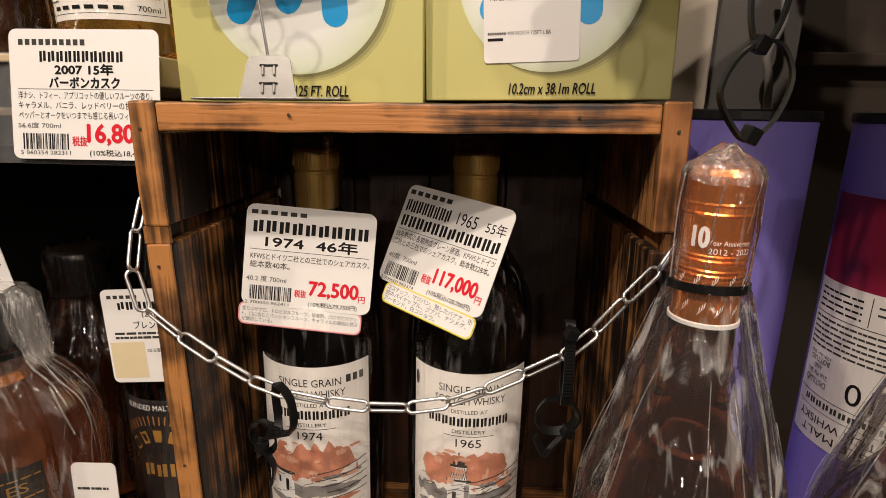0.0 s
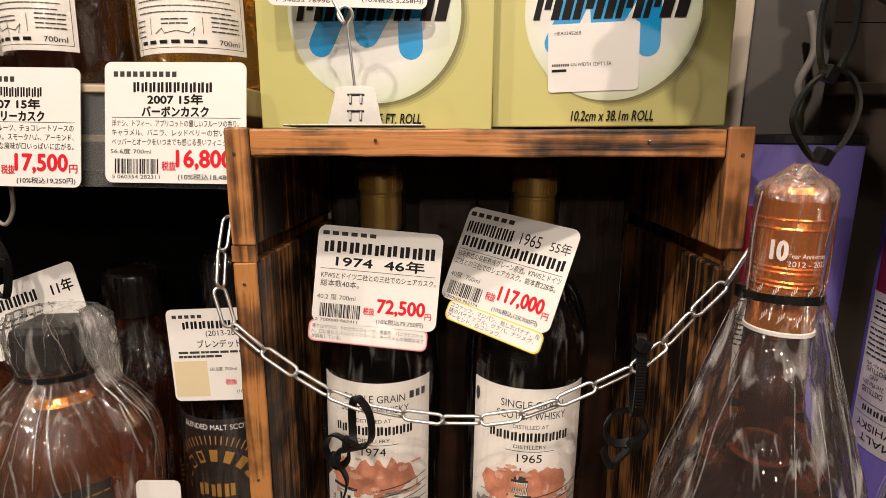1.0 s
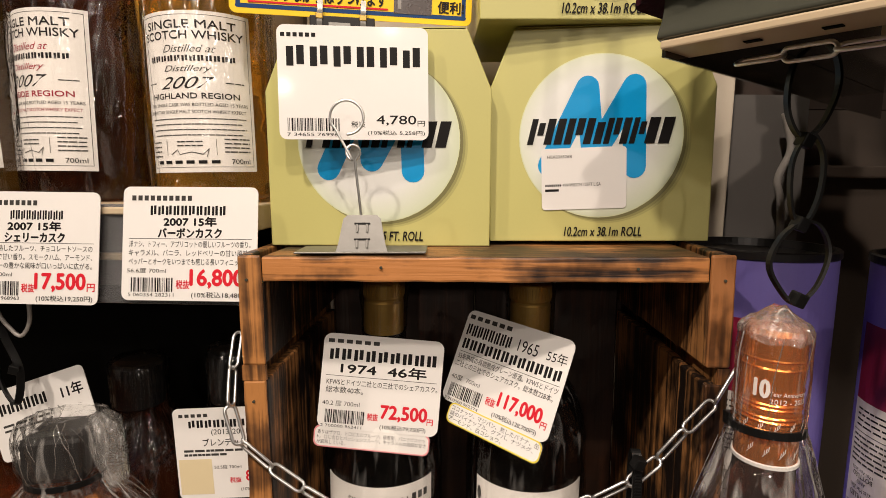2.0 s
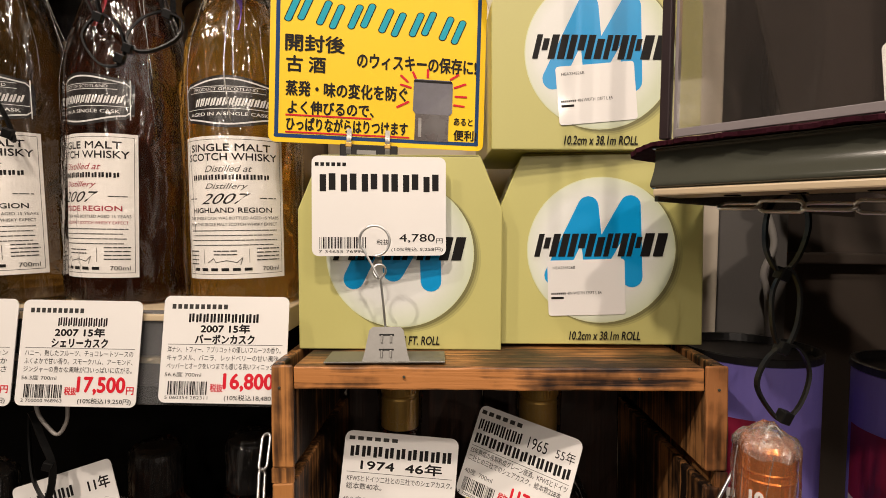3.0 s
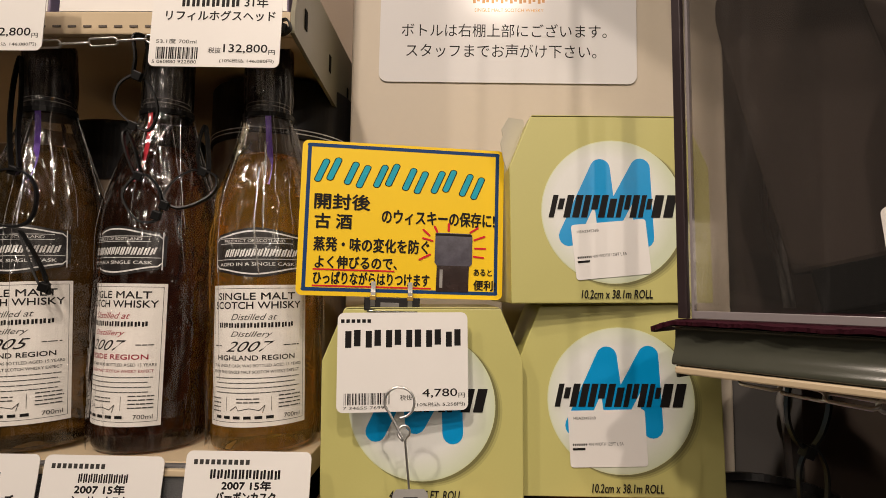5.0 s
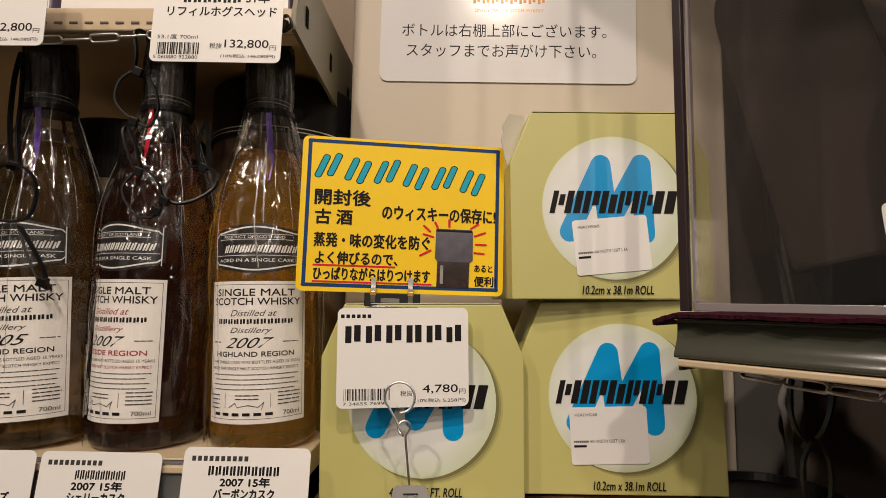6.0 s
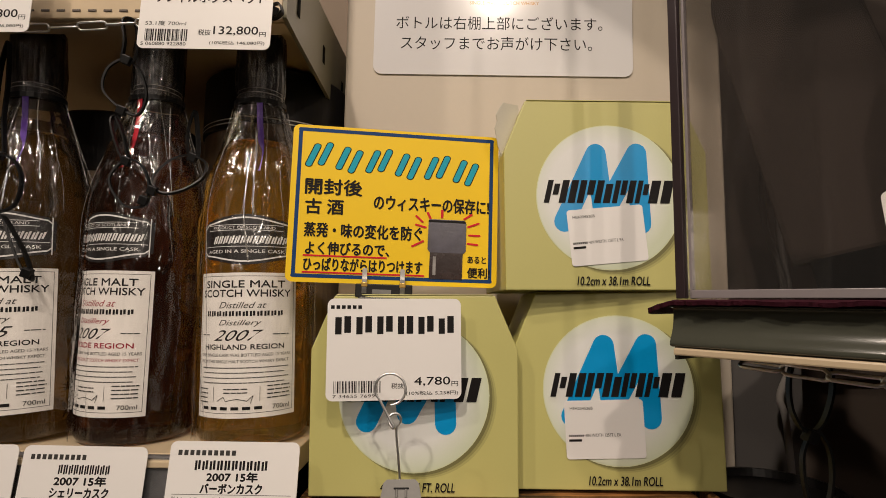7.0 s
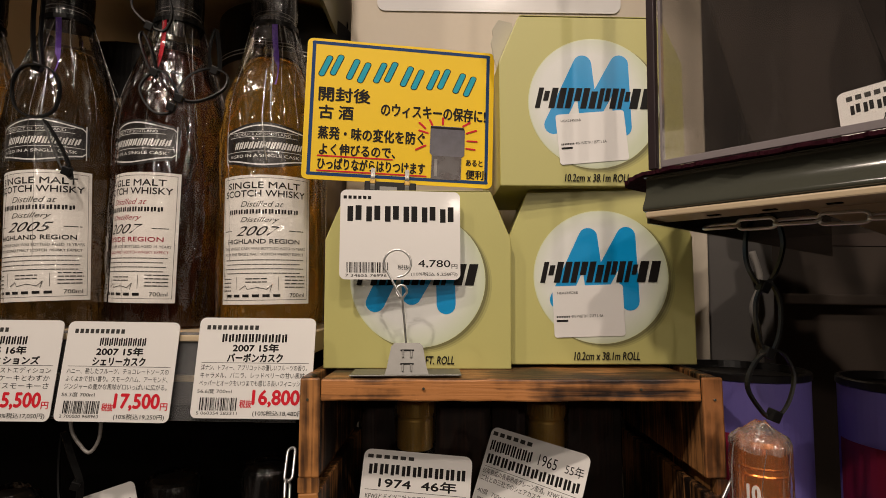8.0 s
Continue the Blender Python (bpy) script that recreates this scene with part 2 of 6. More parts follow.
BROWN_WHISKY = clear("brown_whisky", (0.34, 0.12, 0.05), 1.36, 0.03, 0.98)
OLIVE_WHISKY = clear("olive_whisky", (0.33, 0.20, 0.05), 1.36, 0.03, 0.95)
DARK_GLASS = clear("dark_bottle", (0.12, 0.045, 0.025), 1.4)
AMBER = clear("amber_bottle", (0.52, 0.19, 0.07), 1.42, 0.02, 0.93)
PLUM = clear("plum_brown_bottle", (0.26, 0.085, 0.05), 1.45, 0.02, 0.98)
WOOD_X = charred_wood("charred_wood_lengthwise", 0, light=(0.42, 0.19, 0.06), low=0.46, high=0.64, fine=330.0, burnt=1.1)
WOOD_Z = charred_wood("charred_wood_upright", 2, dark=(0.010, 0.005, 0.003), light=(0.46, 0.21, 0.07), low=0.53, high=0.68, fine=210.0, burnt=1.2)
# Charred like the sides, but shade inside the crate is put into the colour.
WOOD_BACK_SHADED = charred_wood("charred_wood_shaded_back", 2, light=(0.055, 0.019, 0.008), low=0.50, high=0.72)
WOOD_EDGE = charred_wood("charred_wood_top_edge", 0, dark=(0.016, 0.007, 0.004), light=(0.48, 0.20, 0.06), low=0.54, high=0.69, fine=190.0, burnt=1.6)
WOOD_END = charred_wood("charred_wood_edge", 2, dark=(0.030, 0.012, 0.006), light=(0.46, 0.20, 0.06), low=0.51, high=0.69, fine=200.0, burnt=1.45)
WOOD_END_DARK = charred_wood("charred_wood_burnt_edge", 2, dark=(0.020, 0.009, 0.005), light=(0.34, 0.14, 0.045), low=0.56, high=0.74, fine=200.0, burnt=1.5)


# ---- building helpers ----
def part(name, bm, material, parent=None, label="", smooth=False, front=None):
    me = bpy.data.meshes.new(name)
    bm.normal_update()
    bm.to_mesh(me)
    bm.free()
    if smooth:
        for p in me.polygons:
            p.use_smooth = True
    me.materials.append(material)
    if front:
        me.materials.append(front)
        for p in me.polygons:
            if p.normal.y < -0.5:
                p.material_index = 1
    ob = new(name, me)
    ob.parent = parent
    return tagged(ob, label) if label else ob


def thing(name, label, category, m=None, group="", kind=""):
    ob = new(name)
    ob.empty_display_size = 0.02
    if m is not None:
        ob.matrix_basis = m
    return tagged(ob, label, category, group, kind)


def block(x0, x1, y0, y1, z0, z1, bevel=0.0, bm=None, segs=2):
    made = bm or bmesh.new()
    vs = [made.verts.new(c) for c in ((x0, y0, z0), (x1, y0, z0), (x1, y1, z0), (x0, y1, z0), (x0, y0, z1), (x1, y0, z1), (x1, y1, z1), (x0, y1, z1))]
    fs = [made.faces.new([vs[i] for i in f]) for f in ((3, 2, 1, 0), (4, 5, 6, 7), (0, 1, 5, 4), (1, 2, 6, 5), (2, 3, 7, 6), (3, 0, 4, 7))]
    if bevel:
        es = list({e for f in fs for e in f.edges})
        bmesh.ops.bevel(made, geom=es, offset=bevel, segments=segs, affect="EDGES", profile=0.5)
    return made


def rough_board(x0, x1, y0, y1, z0, z1, amount=0.0006, seed=0, step=0.012):
    """A sawn board with worn, slightly uneven edges."""
    bm = block(x0, x1, y0, y1, z0, z1)
    size = (x1 - x0, y1 - y0, z1 - z0)
    for axis in range(3):
        cuts = int(size[axis] / step)
        if cuts > 1:
            es = [e for e in bm.edges if abs((e.verts[1].co - e.verts[0].co)[axis]) > 0.9 * e.calc_length() and e.calc_length() > step * 1.5]
            bmesh.ops.subdivide_edges(bm, edges=es, cuts=cuts, use_grid_fill=True)
    sharp = [e for e in bm.edges if len(e.link_faces) == 2 and e.calc_face_angle(0) > 1.0]
    bmesh.ops.bevel(bm, geom=sharp, offset=0.0011, segments=2, affect="EDGES", profile=0.5)
    for v in bm.verts:
        n = noise.noise_vector(v.co * 55 + Vector((seed * 7.3, 0, 0)))
        v.co += n * amount
    return bm


def lathe(profile, n=40, bm=None, shape=None):
    """A turned body from (radius, height) pairs; closed at both ends. shape(angle, height) scales the radius."""
    made = bm or bmesh.new()
    rings = []
    for r, z in profile:
        ring = []
        for i in range(n):
            a = 2 * math.pi * i / n
            k = r * (shape(a, z) if shape else 1)
            ring.append(made.verts.new((k * math.cos(a), k * math.sin(a), z)))
        rings.append(ring)
    for a, b in zip(rings, rings[1:]):
        for i in range(n):
            made.faces.new((a[i], a[(i + 1) % n], b[(i + 1) % n], b[i]))
    if profile[0][0] > 1e-6:
        made.faces.new(rings[0][::-1])
    if profile[-1][0] > 1e-6:
        made.faces.new(rings[-1])
    return made


def open_lathe(profile, n=72, shape=None, push=None):
    bm = bmesh.new()
    rings = []
    for r, z in profile:
        ring = []
        for i in range(n):
            a = 2 * math.pi * i / n
            k = shape(a, r, z) if shape else r
            p = Vector((k * math.cos(a), k * math.sin(a), z))
            ring.append(bm.verts.new(p + (push(p) if push else Vector())))
        rings.append(ring)
    for a, b in zip(rings, rings[1:]):
        for i in range(n):
            bm.faces.new((a[i], a[(i + 1) % n], b[(i + 1) % n], b[i]))
    return bm


def smooth_path(points, per=6, closed=False):
    ps = [Vector(p) for p in points]
    n = len(ps)
    out = []
    for i in range(n if closed else n - 1):
        if closed:
            a, b, c, d = ps[(i - 1) % n], ps[i], ps[(i + 1) % n], ps[(i + 2) % n]
        else:
            a, b, c, d = ps[max(i - 1, 0)], ps[i], ps[i + 1], ps[min(i + 2, n - 1)]
        for k in range(per):
            t = k / per
            out.append(0.5 * (2 * b + (c - a) * t + (2 * a - 5 * b + 4 * c - d) * t * t + (3 * b - a - 3 * c + d) * t ** 3))
    if not closed:
        out.append(ps[-1])
    return out


def sweep(path, section, closed=False, bm=None, up=Vector((0, 0, 1))):
    """Sweeps a closed 2D section along a path."""
    made = bm or bmesh.new()
    n, rings = len(path), []
    side = None
    for i, p in enumerate(path):
        if closed:
            d = path[(i + 1) % n] - path[i - 1]
        else:
            d = path[min(i + 1, n - 1)] - path[max(i - 1, 0)]
        d = d.normalized()
        if side is None:
            side = d.cross(up)
            if side.length < 1e-3:
                side = d.cross(Vector((1, 0, 0)))
        side = (side - d * side.dot(d)).normalized()
        nor = side.cross(d)
        rings.append([made.verts.new(p + side * a + nor * b) for a, b in section])
    k = len(section)
    for i in range(n if closed else n - 1):
        a, b = rings[i], rings[(i + 1) % n]
        for j in range(k):
            made.faces.new((a[j], a[(j + 1) % k], b[(j + 1) % k], b[j]))
    if not closed:
        made.faces.new(rings[0][::-1])
        made.faces.new(rings[-1])
    bmesh.ops.recalc_face_normals(made, faces=made.faces)
    return made


def round_section(r, k=8):
    return [(r * math.cos(2 * math.pi * i / k), r * math.sin(2 * math.pi * i / k)) for i in range(k)]


def band_section(w, t):
    return [(-w / 2, -t / 2), (w / 2, -t / 2), (w / 2, t / 2), (-w / 2, t / 2)]


def rounded_outline(w, h, r, k=5):
    out = []
    for cx, cy, a0 in ((w - r, -r, 90), (w - r, -h + r, 0), (r, -h + r, -90), (r, -r, -180)):
        for i in range(k + 1):
            a = radians(a0 - 90 * i / k)
            out.append((cx + r * math.cos(a), cy + r * math.sin(a)))
    return out


def plate(outline, thick, front=0.0):
    """A flat plate from an outline; its front lies at z = front."""
    bm = bmesh.new()
    a = [bm.verts.new((x, y, front)) for x, y in outline]
    b = [bm.verts.new((x, y, front - thick)) for x, y in outline]
    bm.faces.new(a)
    bm.faces.new(b[::-1])
    n = len(a)
    for i in range(n):
        bm.faces.new((a[i], b[i], b[(i + 1) % n], a[(i + 1) % n]))
    bmesh.ops.recalc_face_normals(bm, faces=bm.faces)
    return bm


def stroke_outline(a, b, w, k=8):
    """A round-ended stroke from a to b."""
    d = math.atan2(b[1] - a[1], b[0] - a[0])
    pts = []
    for (cx, cy), start in ((b, d - math.pi / 2), (a, d + math.pi / 2)):
        for i in range(k + 1):
            t = start + math.pi * i / k
            pts.append((cx + w / 2 * math.cos(t), cy + w / 2 * math.sin(t)))
    return pts


# ---- print: text and plain bars, in fractions of a card (x right, y down) ----
glyphs = {}


def letters(body, slant=0.0):
    key = (body, slant)
    if key not in glyphs:
        c = bpy.data.curves.new("letters", "FONT")
        c.body, c.resolution_u, c.shear = body, 3, slant
        ob = new("letters", c)
        bpy.context.view_layer.update()
        me = bpy.data.meshes.new_from_object(ob.evaluated_get(bpy.context.evaluated_depsgraph_get()))
        vs = np.array([v.co[:2] for v in me.vertices])
        fs = [tuple(p.vertices) for p in me.polygons]
        bpy.data.objects.remove(ob)
        bpy.data.curves.remove(c)
        bpy.data.meshes.remove(me)
        lo, hi = vs.min(0), vs.max(0)
        glyphs[key] = ((vs - lo) / (hi - lo), fs)
    return glyphs[key]


def T(body, x0, y0, x1, y1, ink=INK, weight=0.0, slant=0.0, turn=0.0):
    """Text fitted into a box; weight thickens the strokes with shifted copies."""
    vs, fs = letters(body, slant)
    d = 0.9 * weight * (y1 - y0)
    shifts = ((0, 0),) if d < 0.0002 else ((-d, 0), (d, 0), (0, -d * 1.2), (0, d * 1.2))
    pts, faces = [], []
    for n, (a, b) in enumerate(shifts):
        k = len(pts)
        pts += [(x0 + v[0] * (x1 - x0) + a, y1 - v[1] * (y1 - y0) - turn * v[0] + b, 0.000004 * n) for v in vs]
        faces += [tuple(i + k for i in f) for f in fs]
    return ink, pts, faces


def R(x0, y0, x1, y1, ink=INK, cuts=1):
    pts, fs = [], []
    for i in range(cuts + 1):
        x = x0 + (x1 - x0) * i / cuts
        pts += [(x, y1), (x, y0)]
    for i in range(cuts):
        fs.append((2 * i, 2 * i + 2, 2 * i + 3, 2 * i + 1))
    return ink, pts, fs


def P(outline, ink=INK):
    return ink, list(outline), [tuple(range(len(outline)))]


def bars(count, x0, y0, x1, y1, ink=INK, split=True, slant=0.0):
    """A line that cannot be read, or a trade name: a few plain bars in the place of each letter."""
    pts, fs = [], []
    rnd = random.Random(count * 31 + round(1000 * (x0 + y0)))
    step, h = (x1 - x0) / count, y1 - y0
    for i in range(count):
        a, w = x0 + step * (i + 0.07), step * 0.84
        for u0, v0, u1, v1 in (((0.02, rnd.uniform(0, 0.14), 0.38, 1.0), (0.53, 0.0, 0.91, rnd.uniform(0.86, 1.0))) if split else ((0.05, 0.05, 0.85, 0.95),)):
            k = len(pts)
            p, q = y0 + v0 * h, y0 + v1 * h
            s0, s1 = slant * (y1 - q), slant * (y1 - p)
            pts += [(a + u0 * w + s0, q), (a + u1 * w + s0, q), (a + u1 * w + s1, p), (a + u0 * w + s1, p)]
            fs.append((k, k + 1, k + 2, k + 3))
    return ink, pts, fs


def words(rnd, x0, y0, x1, y1, ink=GREY_INK, size=5):
    """Small print: a row of short bars of word length."""
    pts, fs = [], []
    x = x0
    while x < x1 - 0.01:
        w = min((x1 - x0) * rnd.uniform(0.5, 1.5) / size, x1 - x)
        k = len(pts)
        pts += [(x, y1), (x + w * 0.86, y1), (x + w * 0.86, y0), (x, y0)]
        fs.append((k, k + 1, k + 2, k + 3))
        x += w
    return ink, pts, fs


def barcode(seed, x0, y0, x1, y1):
    rnd = random.Random(seed)
    pts, fs = [], []
    x = x0
    while x < x1:
        w = (x1 - x0) / 95 * rnd.choice((1, 1, 2, 3))
        k = len(pts)
        pts += [(x, y1), (x + w, y1), (x + w, y0), (x, y0)]
        fs.append((k, k + 1, k + 2, k + 3))
        x += w + (x1 - x0) / 95 * rnd.choice((1, 1, 2, 3))
    return INK, pts, fs


def print_on(items, parent, place, name="lettering"):
    """Makes one thin mesh for each ink. place(x, y, level) gives the point in the parent's space."""
    byink = {}
    for level, (ink, pts, fs) in enumerate(items):
        vs, faces = byink.setdefault(ink.name, (ink, [], []))[1:]
        k = len(vs)
        lift = 0.00010 + 0.000006 * level
        vs += [place(p[0], p[1], lift + (p[2] if len(p) > 2 else 0)) for p in pts]
        faces += [tuple(i + k for i in f) for f in fs]
    for ink, vs, faces in byink.values():
        me = bpy.data.meshes.new(name)
        me.from_pydata(vs, [], faces)
        me.materials.append(ink)
        ob = tagged(new(name, me), kind="stuff")
        ob.parent = parent


def card_pose(tl, tr, bl):
    tl, tr, bl = Vector(tl), Vector(tr), Vector(bl)
    u, v = (tr - tl), (tl - bl)
    x = u.normalized()
    y = (v - x * v.dot(x)).normalized()
    z = x.cross(y)
    m = Matrix((x, y, z)).transposed().to_4x4()
    return Matrix.Translation(tl) @ m, u.length, v.length


def card(name, label, category, tl, tr, bl, items, material=CARD, radius=0.004, thick=0.0005, group=""):
    m, w, h = card_pose(tl, tr, bl)
    ob = thing(name, label, category, m, group)
    bm = plate(rounded_outline(w, h, radius), thick)
    part("card", bm, material, ob)
    print_on(items, ob, lambda x, y, e: (x * w, -y * h, e))
    return ob, w, h


def price_items(seed, brand, title, lines, desc, strength, digits, price, tax, ink=RED_INK):
    """Print of a shelf price card. title: letters in the trade name, shown as bars."""
    rnd = random.Random(seed)
    it = [bars(brand, 0.06, 0.075, 0.52, 0.125, GREY_INK, False)]
    y = 0.165
    a, b = title
    it.append(bars(10, a, y, b, y + 0.085, INK))
    for text, a, b in lines:
        y += 0.10
        it.append(T(text, a, y, b, y + 0.082, INK, 0.045))
    it.append(R(0.05, 0.455, 0.96, 0.459, GREY_INK))
    y = 0.475
    for text in desc:
        it.append(T(text, 0.05, y, 0.95, y + 0.058, INK))
        y += 0.077
    it.append(T(strength, 0.04, 0.715, 0.33, 0.76, GREY_INK, 0.004))
    it.append(barcode(seed, 0.07, 0.80, 0.38, 0.925))
    it.append(T(digits, 0.05, 0.935, 0.39, 0.965, GREY_INK))
    it.append(T("税抜", 0.405, 0.82, 0.505, 0.895, ink, 0.02))
    it.append(T(price, 0.51, 0.725, 0.90, 0.885, ink, 0.038))
    it.append(T("円", 0.915, 0.81, 0.975, 0.88, ink, 0.02))
    it.append(T(tax, 0.52, 0.92, 0.96, 0.98, INK, 0.005))
    return it


# ---- structure ----
def structure(name, bm, material, label, category):
    return tagged(part(name, bm, material), label, category, kind="structure")


structure("floor", block(-3.4, 3.4, -6.6, 1.0, -0.1, 0.0), FLOOR, "brown vinyl shop floor", "floor")
structure("ceiling", block(-3.4, 3.4, -6.6, 1.0, 2.7, 2.8), CEIL, "plain off-white shop ceiling", "ceiling")
structure("wall_west", block(-3.5, -3.4, -6.6, 1.0, 0, 2.7), ROOM, "plain brown shop wall", "wall")
structure("wall_east", block(3.4, 3.5, -6.6, 1.0, 0, 2.7), ROOM, "plain brown shop wall", "wall")
structure("wall_south", block(-3.4, 3.4, -6.7, -6.6, 0, 2.7), ROOM, "plain brown shop wall", "wall")
structure("wall_north", block(-3.4, 3.4, 0.9, 1.0, 0, 2.7), DARK_BROWN, "dark brown shop wall behind the shelves", "wall")
structure("pillar_front", block(-0.152, 0.190, 0.402, 0.9, 0.0, 2.7, 0.002), CREAM_WALL, "cream painted pillar face between two shelf units", "wall")
structure("back_panel_left", block(-1.6, -0.152, 0.60, 0.62, 1.22, 2.2), BROWN_PANEL, "brown back panel of the bottle shelf", "panel")
# Near-black sheet: the shade of the lower bay is put into its colour.
structure("back_panel_low", block(-1.6, -0.152, 0.56, 0.58, 0.0, 1.19), BLACK_VOID, "near-black back panel that stands for the lower shelf's shade", "panel")
structure("back_panel_grey", block(0.190, 0.262, 0.424, 0.444, 0.0, 1.335), GREY_PANEL, "dark grey upright panel beside the pillar", "panel")
structure("back_panel_case", block(0.190, 1.6, 0.52, 0.54, 1.336, 2.2), DARK_BROWN, "brown back panel behind the display case, the light there put into its tone", "panel")
panel = structure("back_panel_right", block(0.262, 1.6, 0.52, 0.54, 0.0, 1.335), BROWN_DIM, "dark brown back panel with a narrow ledge", "panel")
part("ledge", block(0.30, 1.5, 0.505, 0.519, 1.268, 1.280, 0.002), BROWN_DIM, panel)
structure("counter", block(-1.6, 1.6, 0.10, 0.56, 0.862, 0.892, 0.003), BROWN_PANEL, "brown shelf board that carries the crate", "shelf")


def shelf_unit(z, x0, x1, front, name, label, lip=LIP, thick=0.016, drop=0.048):
    """A cream shelf with a folded front lip."""
    ob = thing(name, label, "shelf", kind="structure")
    part("board", block(x0, x1, front + 0.010, 0.598, z - thick, z, min(0.001, thick / 4)), SHELF_CREAM, ob)
    part("lip", block(x0, x1, front + 0.004, front + 0.009, z - drop, z, 0.001), lip, ob)
    part("back_lip", block(x0, x1, front + 0.010, front + 0.026, z - drop, z - drop + 0.0016, 0.0004), SHELF_CREAM, ob)
    return ob


low = shelf_unit(1.246, -1.5, -0.149, 0.258, "bottle_shelf", "cream metal shelf with a clear price rail")
rail_bm = block(-1.5, -0.150, -0.0012, 0.0, 0.0, 0.056, 0.0004)
rail = part("price_rail", rail_bm, RAIL, low, "clear plastic price rail")
rail.matrix_basis = pose(0, 0.252, 1.190, -9)
for z in (1.2425, 1.216):
    part("rail_edge", block(-1.5, -0.150, 0.2565, 0.2610, z - 0.002, z + 0.0022, 0.0008), SHELF_CREAM, low)

up = shelf_unit(1.5465, -1.5, -0.168, 0.267, "upper_shelf", "cream perforated metal shelf with an olive end bracket", SHELF_CREAM, 0.0018, 0.0165)
bracket = plate([(0.0, 0.0), (0.012, 0.040), (0.30, 0.052), (0.30, -0.030), (0.03, -0.018), (0.0, -0.016)], 0.003)
br = part("bracket", bracket, OLIVE_ENAMEL, up, "olive slotted bracket")
br.matrix_basis = Matrix(((0, 0, 1, -0.1645), (1, 0, 0, 0.270), (0, 1, 0, 1.5465), (0, 0, 0, 1)))
for k in range(3):
    part("slot", block(-0.1644, -0.1638, 0.292 + 0.075 * k, 0.298 + 0.075 * k, 1.545, 1.560, 0.0002), BLACK_VOID, up)
for k in range(60):
    part("hole", block(-0.83 + 0.0108 * k, -0.8244 + 0.0108 * k, 0.2704, 0.2709, 1.5348, 1.5362), BROWN_DIM, up)


def gift_box(x0, x1, colour, label):
    """A closed printed carton with a lighter band near its foot."""
    ob = thing("gift_box", label, "box", pose((x0 + x1) / 2, 0.290, 1.5466), "cartons on the upper shelf")
    w, d, h = (x1 - x0) / 2, 0.085, 0.22
    part("body", block(-w, w, 0.0, d, 0.0, h, 0.0012), colour, ob)
    part("band", block(-w + 0.001, w - 0.001, -0.0006, -0.0001, 0.010, 0.034), CARD, ob, "pale printed band")
    part("lid_flap", block(-w + 0.001, w - 0.001, 0.001, d - 0.001, h + 0.0001, h + 0.0008, 0.0002), colour, ob)


BOX_BLUE = surface("blue_grey_carton", (0.30, 0.36, 0.50), 0.4, vary=0.15, scale=25)
BOX_PLUM = surface("plum_grey_carton", (0.24, 0.20, 0.30), 0.4, vary=0.15, scale=25)
gift_box(-0.440, -0.352, BOX_PLUM, "plum-grey printed carton on the upper shelf")
gift_box(-0.345, -0.258, BOX_BLUE, "blue-grey printed carton on the upper shelf")
gift_box(-0.250, -0.176, BOX_PLUM, "plum-grey printed carton on the upper shelf")

# notice on the pillar
card("notice", "white laminated notice taped to the cream pillar", "notice", (-0.125, 0.4005, 1.713), (0.112, 0.4005, 1.711), (-0.124, 0.4005, 1.5495), [
    T("ボトルは右棚上部にございます。", 0.085, 0.655, 0.885, 0.735, INK), T("スタッフまでお声がけ下さい。", 0.105, 0.775, 0.845, 0.855, INK),
    T("SINGLE MALT SCOTCH WHISKY", 0.37, 0.565, 0.64, 0.585, GOLD_INK), bars(8, 0.36, 0.45, 0.65, 0.535, COPPER_INK)],
    NOTICE, 0.008, 0.0008)


